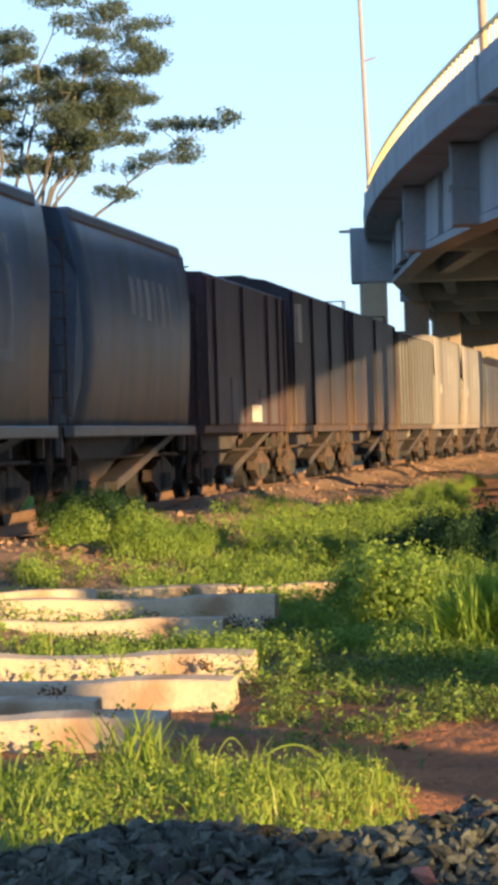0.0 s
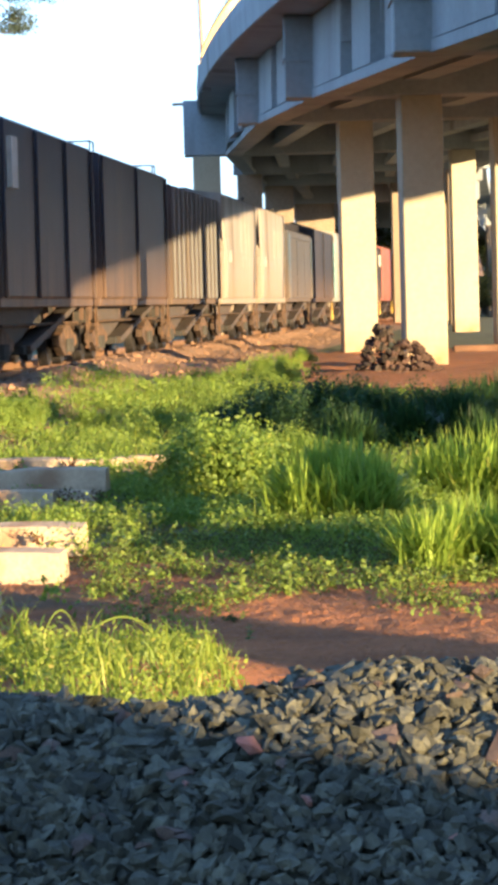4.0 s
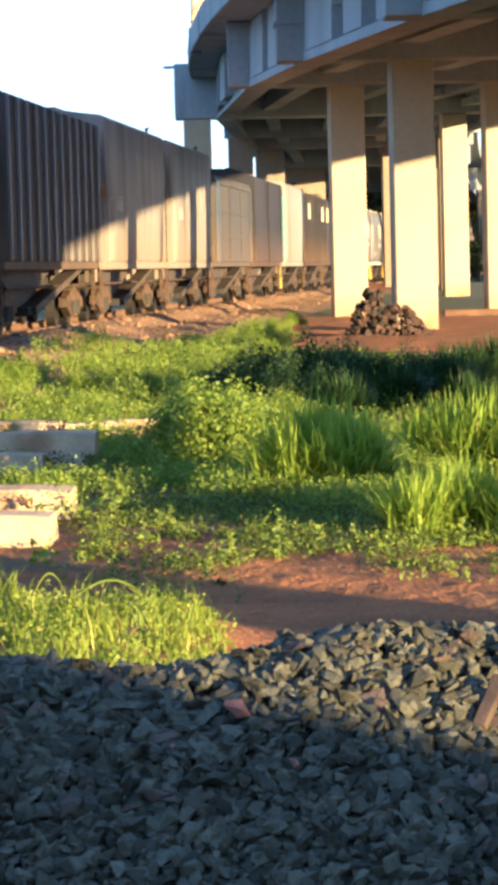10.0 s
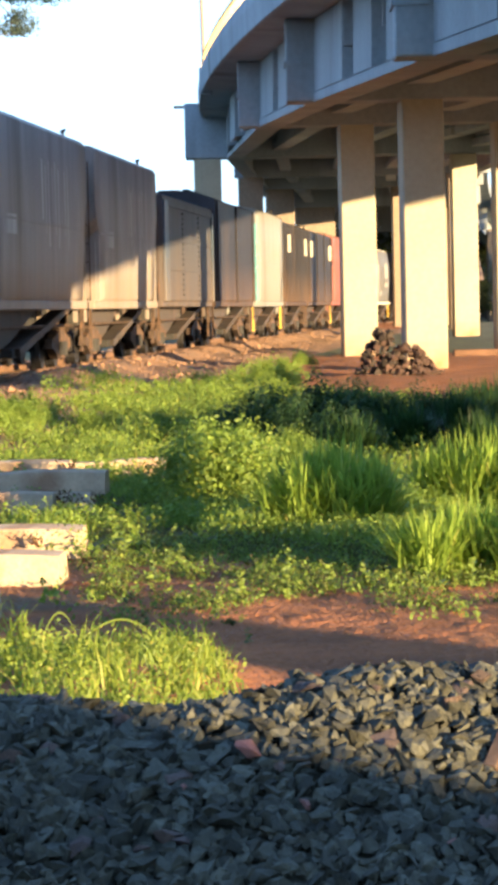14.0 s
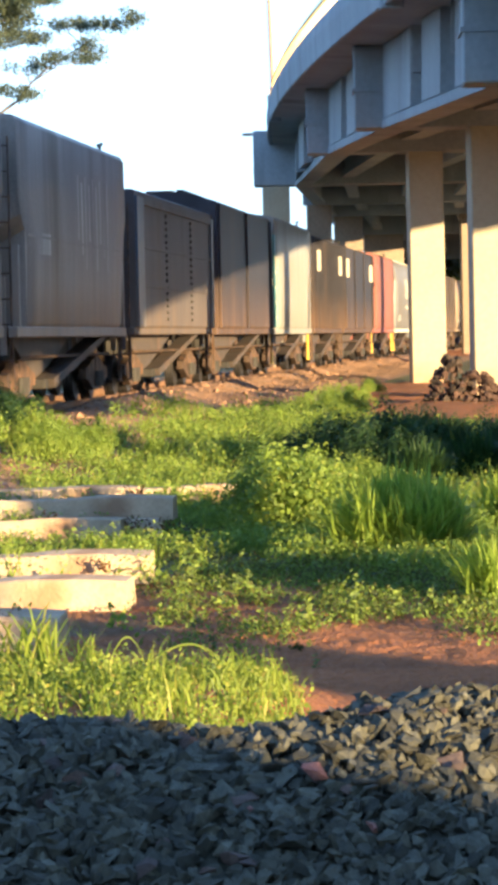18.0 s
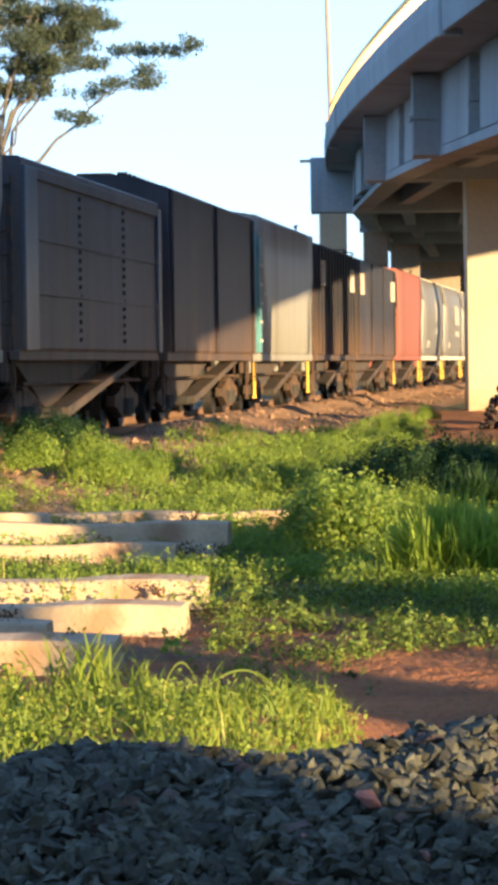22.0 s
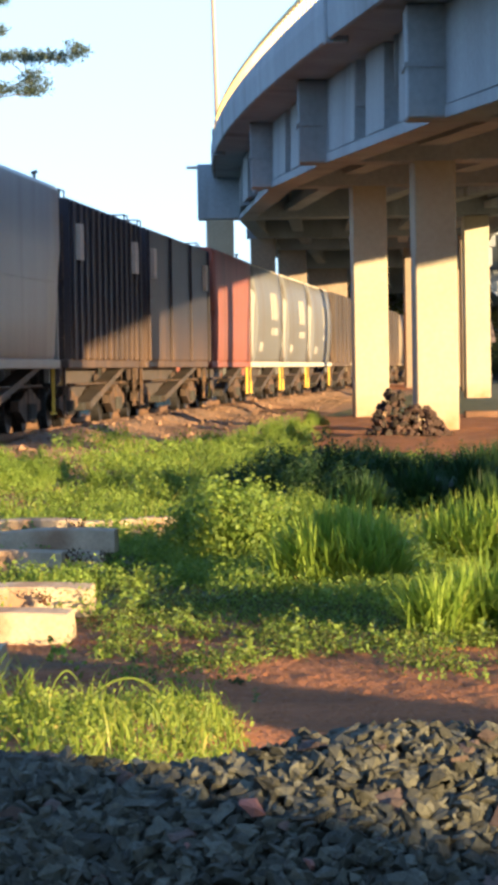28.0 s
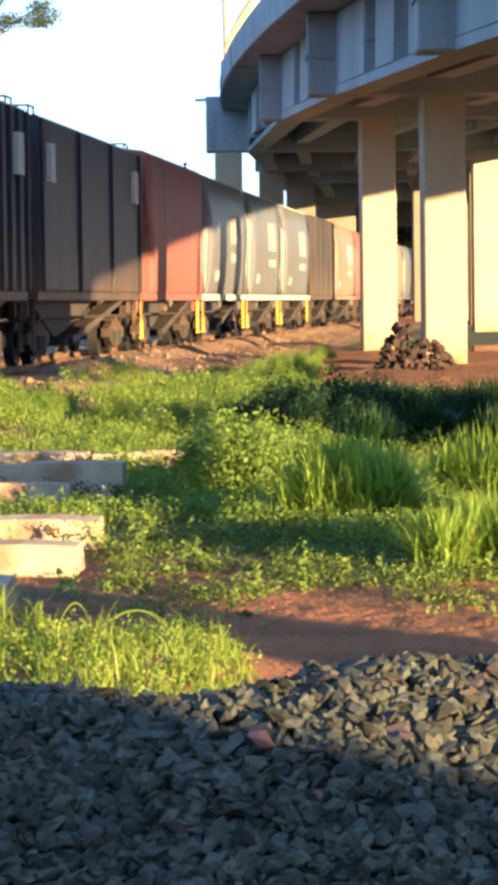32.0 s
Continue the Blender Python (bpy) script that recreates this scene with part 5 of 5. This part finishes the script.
# ---- trees ----
def pad_into(v, f, c, rx, rz, count, leaf, rng):
    """A flat cushion of fine leaves with a ragged rim."""
    for _ in range(count):
        a, q = rng.uniform(0, 6.283), math.sqrt(rng.random())
        k = rx * q * (0.75 + 0.35 * math.sin(3 * a + c.x * 5) * math.sin(2 * a + c.z * 3))
        p = c + Vector((math.cos(a) * k, math.sin(a) * k, rz * math.sqrt(1 - 0.9 * q * q) * rng.uniform(-0.55, 1.0) + rng.gauss(0, 0.04)))
        s, b, t = leaf * rng.uniform(0.6, 1.4), rng.uniform(0, 6.283), rng.uniform(-1.4, 1.4)
        dx, dy, dz = math.cos(b) * s, math.sin(b) * s, t * s
        n = len(v)
        v.extend(((p.x, p.y, p.z), (p.x + dx * 0.5 - dy * 0.35, p.y + dy * 0.5 + dx * 0.35, p.z + dz), (p.x + dx, p.y + dy, p.z + dz * 0.6), (p.x + dx * 0.5 + dy * 0.35, p.y + dy * 0.5 - dx * 0.35, p.z + dz * 0.2)))
        f.append((n, n + 1, n + 2, n + 3))


def crooked(a, b, c, steps, rng, jitter):
    """Points of a crooked limb that passes from a by b to c."""
    out = []
    for i in range(steps + 1):
        u = i / steps
        p = a * (1 - u) ** 2 + b * 2 * u * (1 - u) + c * u * u
        out.append(p + Vector((rng.gauss(0, jitter), rng.gauss(0, jitter), rng.gauss(0, jitter))) * (0 < i < steps))
    return out


def umbrella_tree():
    rng = random.Random(23)
    tree = empty("umbrella_tree", pose(-18.2, 130, 0), "tall spreading umbrella-shaped tree with fine foliage in flat layers", "tree")
    bm = bmesh.new()
    rod(bm, (0, 0, -0.3), (0.1, 0, 8.0), 0.34, 10, 0.26)
    part("trunk", bm, M_BARK, tree)
    #  bend and tip of each limb, its girth, number of side branches
    limbs = [((4.2, 14.4), (8.5, 16.0), 0.13, 9), ((1.3, 14.8), (5.2, 18.3), 0.15, 8), ((0.6, 14.6), (3.4, 18.9), 0.14, 7), ((1.6, 17.2), (4.9, 20.8), 0.12, 6),
             ((-0.6, 15.2), (0.8, 18.6), 0.15, 8), ((-1.2, 15.0), (-0.6, 19.8), 0.15, 8), ((-2.6, 15.0), (-3.4, 18.6), 0.14, 8), ((-4.0, 15.0), (-6.5, 17.6), 0.14, 8),
             ((0.3, 16.6), (2.4, 21.4), 0.12, 7), ((-2.0, 17.5), (-2.6, 21.2), 0.12, 7), ((-5.0, 17), (-6.0, 20.2), 0.12, 7), ((-6.5, 15), (-9.4, 16.6), 0.12, 7), ((3.0, 16.6), (6.4, 18.9), 0.11, 8), ((2.2, 17.5), (5.6, 20.0), 0.11, 8), ((2.6, 15.6), (5.0, 17.0), 0.08, 5), ((1.0, 16.0), (3.9, 19.9), 0.1, 7), ((1.4, 14.4), (2.9, 15.1), 0.05, 2)]
    for (bx, bz), (tx, tz), girth, side in limbs:
        deep = rng.uniform(-2.5, 2.5)
        pts = crooked(Vector((0.1, 0, 7.6)), Vector((bx * 0.62, deep * 0.4, bz * 0.86)), Vector((tx, deep, tz)), 10, rng, 0.16)
        bm = bmesh.new()
        for i in range(10):
            rod(bm, pts[i], pts[i + 1], girth * (1 - i / 12), 6, girth * (1 - (i + 1) / 12))
        v, f = [], []
        pads = [(pts[10], rng.uniform(1.0, 1.4))]
        for k in range(side):
            j = 6 + k % 5 if side > 2 else 9
            out = Vector((rng.uniform(-0.9, 1.2), rng.gauss(0, 0.9), rng.uniform(-0.05, 0.75))).normalized() * rng.uniform(0.8, 2.1)
            twig = crooked(pts[j], pts[j] + out * 0.5 + Vector((0, 0, -0.12)), pts[j] + out, 4, rng, 0.06)
            for a, b in zip(twig[:-1], twig[1:]):
                rod(bm, a, b, girth * 0.26, 5, girth * 0.16)
            pads.append((twig[-1], rng.uniform(0.7, 1.3)))
        part("limb", bm, M_BARK, tree)
        for c, r in pads:
            for _ in range(5):
                o = Vector((rng.gauss(0, 0.4) * r, rng.gauss(0, 0.4) * r, rng.gauss(0, 0.13)))
                pad_into(v, f, c + o, r * rng.uniform(0.5, 0.75), 0.36, int(150 * r), 0.1, rng)
        link_mesh("crown", v, f, M_LEAF, tree)


umbrella_tree()


def far_green():
    """Belts of trees and scrub far behind the railway and to the side of the flyover."""
    rng = random.Random(77)
    k = 0
    spots = [(rng.uniform(20, 48), rng.uniform(205, 280), rng.uniform(6, 11)) for _ in range(16)] + [(34 + 5 * i, 186 + rng.uniform(0, 20), rng.uniform(8, 13)) for i in range(14)] + [(rng.uniform(11, 22), rng.uniform(218, 265), rng.uniform(5, 9)) for _ in range(9)] + [(-70 + 12 * i, 330 + rng.uniform(-20, 20), rng.uniform(5, 8)) for i in range(16)]
    shapes = []
    for i in range(4):
        v, f = [], []
        for _ in range(46):
            a, u = rng.uniform(0, 6.283), rng.random()
            rad = 0.36 * math.sin(math.pi * (0.12 + 0.8 * u)) * rng.uniform(0.4, 1.1)
            c = (math.cos(a) * rad, math.sin(a) * rad, 0.15 + 0.8 * u)
            for _ in range(42):
                p = [c[j] + rng.gauss(0, 0.05) for j in range(3)]
                s, b = rng.uniform(0.02, 0.05), rng.uniform(0, 6.283)
                n = len(v)
                v.extend(((p[0], p[1], p[2]), (p[0] + s * math.cos(b), p[1] + s * math.sin(b), p[2] + s * 0.4), (p[0] + s * math.cos(b + 1), p[1] + s * math.sin(b + 1), p[2] - s * 0.5)))
                f.append((n, n + 1, n + 2))
        shapes.append((v, f))
    meshes = []
    for i, (x, y, h) in enumerate(spots):
        ob = empty("tree", pose(x, y, ground_z(x, y), 0, 0, i * 53), "bushy green tree in the distance", "tree", "distant trees")
        if i < 4:
            bm = bmesh.new()
            rod(bm, (0, 0, -0.02), (0, 0, 0.55), 0.025, 7, 0.012)
            tr = part("trunk", bm, M_BARK, ob)
            cr = link_mesh("crown", *shapes[i], M_FAR, ob)
            meshes.append((tr.data, cr.data))
        else:
            for name, me in zip(("trunk", "crown"), meshes[i % 4]):
                c = new(name, me)
                c.parent = ob
        ob.scale = (h, h, h)


far_green()


def far_house():
    ob = empty("house", pose(14.5, 215, 0), "small cream house far beyond the flyover", "house")
    wall = mat("cream_wall", (0.26, 0.23, 0.2), 0.85, vary=0.12, size=1)
    roof = mat("roof_tiles", (0.2, 0.14, 0.11), 0.85, vary=0.25, size=3)
    part("wall", boxes((0, 2.9, 0, 6, -0.3, 3.2)), wall, ob)
    bm = bmesh.new()
    prism(bm, [(-0.4, 3.2), (3, 4.8), (6.4, 3.2)], -0.4, 3.3)
    part("roof", bm, roof, ob)
    for x in (0.4, 1.6):
        part("window", boxes((x, x + 0.9, -0.06, 0.1, 1.1, 2.3)), M_DARK, ob)


far_house()

def motions():
    """The train rolls toward the camera at an even pace; its wheels turn."""
    for ob, front, length in TRAIN:
        rows = []
        for t in range(0, 33, 4):
            y0 = front + 26.5 - 4.305 * t
            a, b = Vector((track_x(y0), y0)), Vector((track_x(y0 + length), y0 + length))
            rows.append((t, pose(a.x, a.y, RAIL_Z, 0, 0, -math.degrees(math.atan2(b.x - a.x, b.y - a.y)))))
        walk(ob, rows)
    step = 4.305 / 0.43 / 30 * 4
    for w, y in WHEELS:
        walk(w, [(i * 4 / 30, Matrix.Translation((0, y, 0.43)) @ Matrix.Rotation(i * step, 4, "X")) for i in range(241)])


motions()
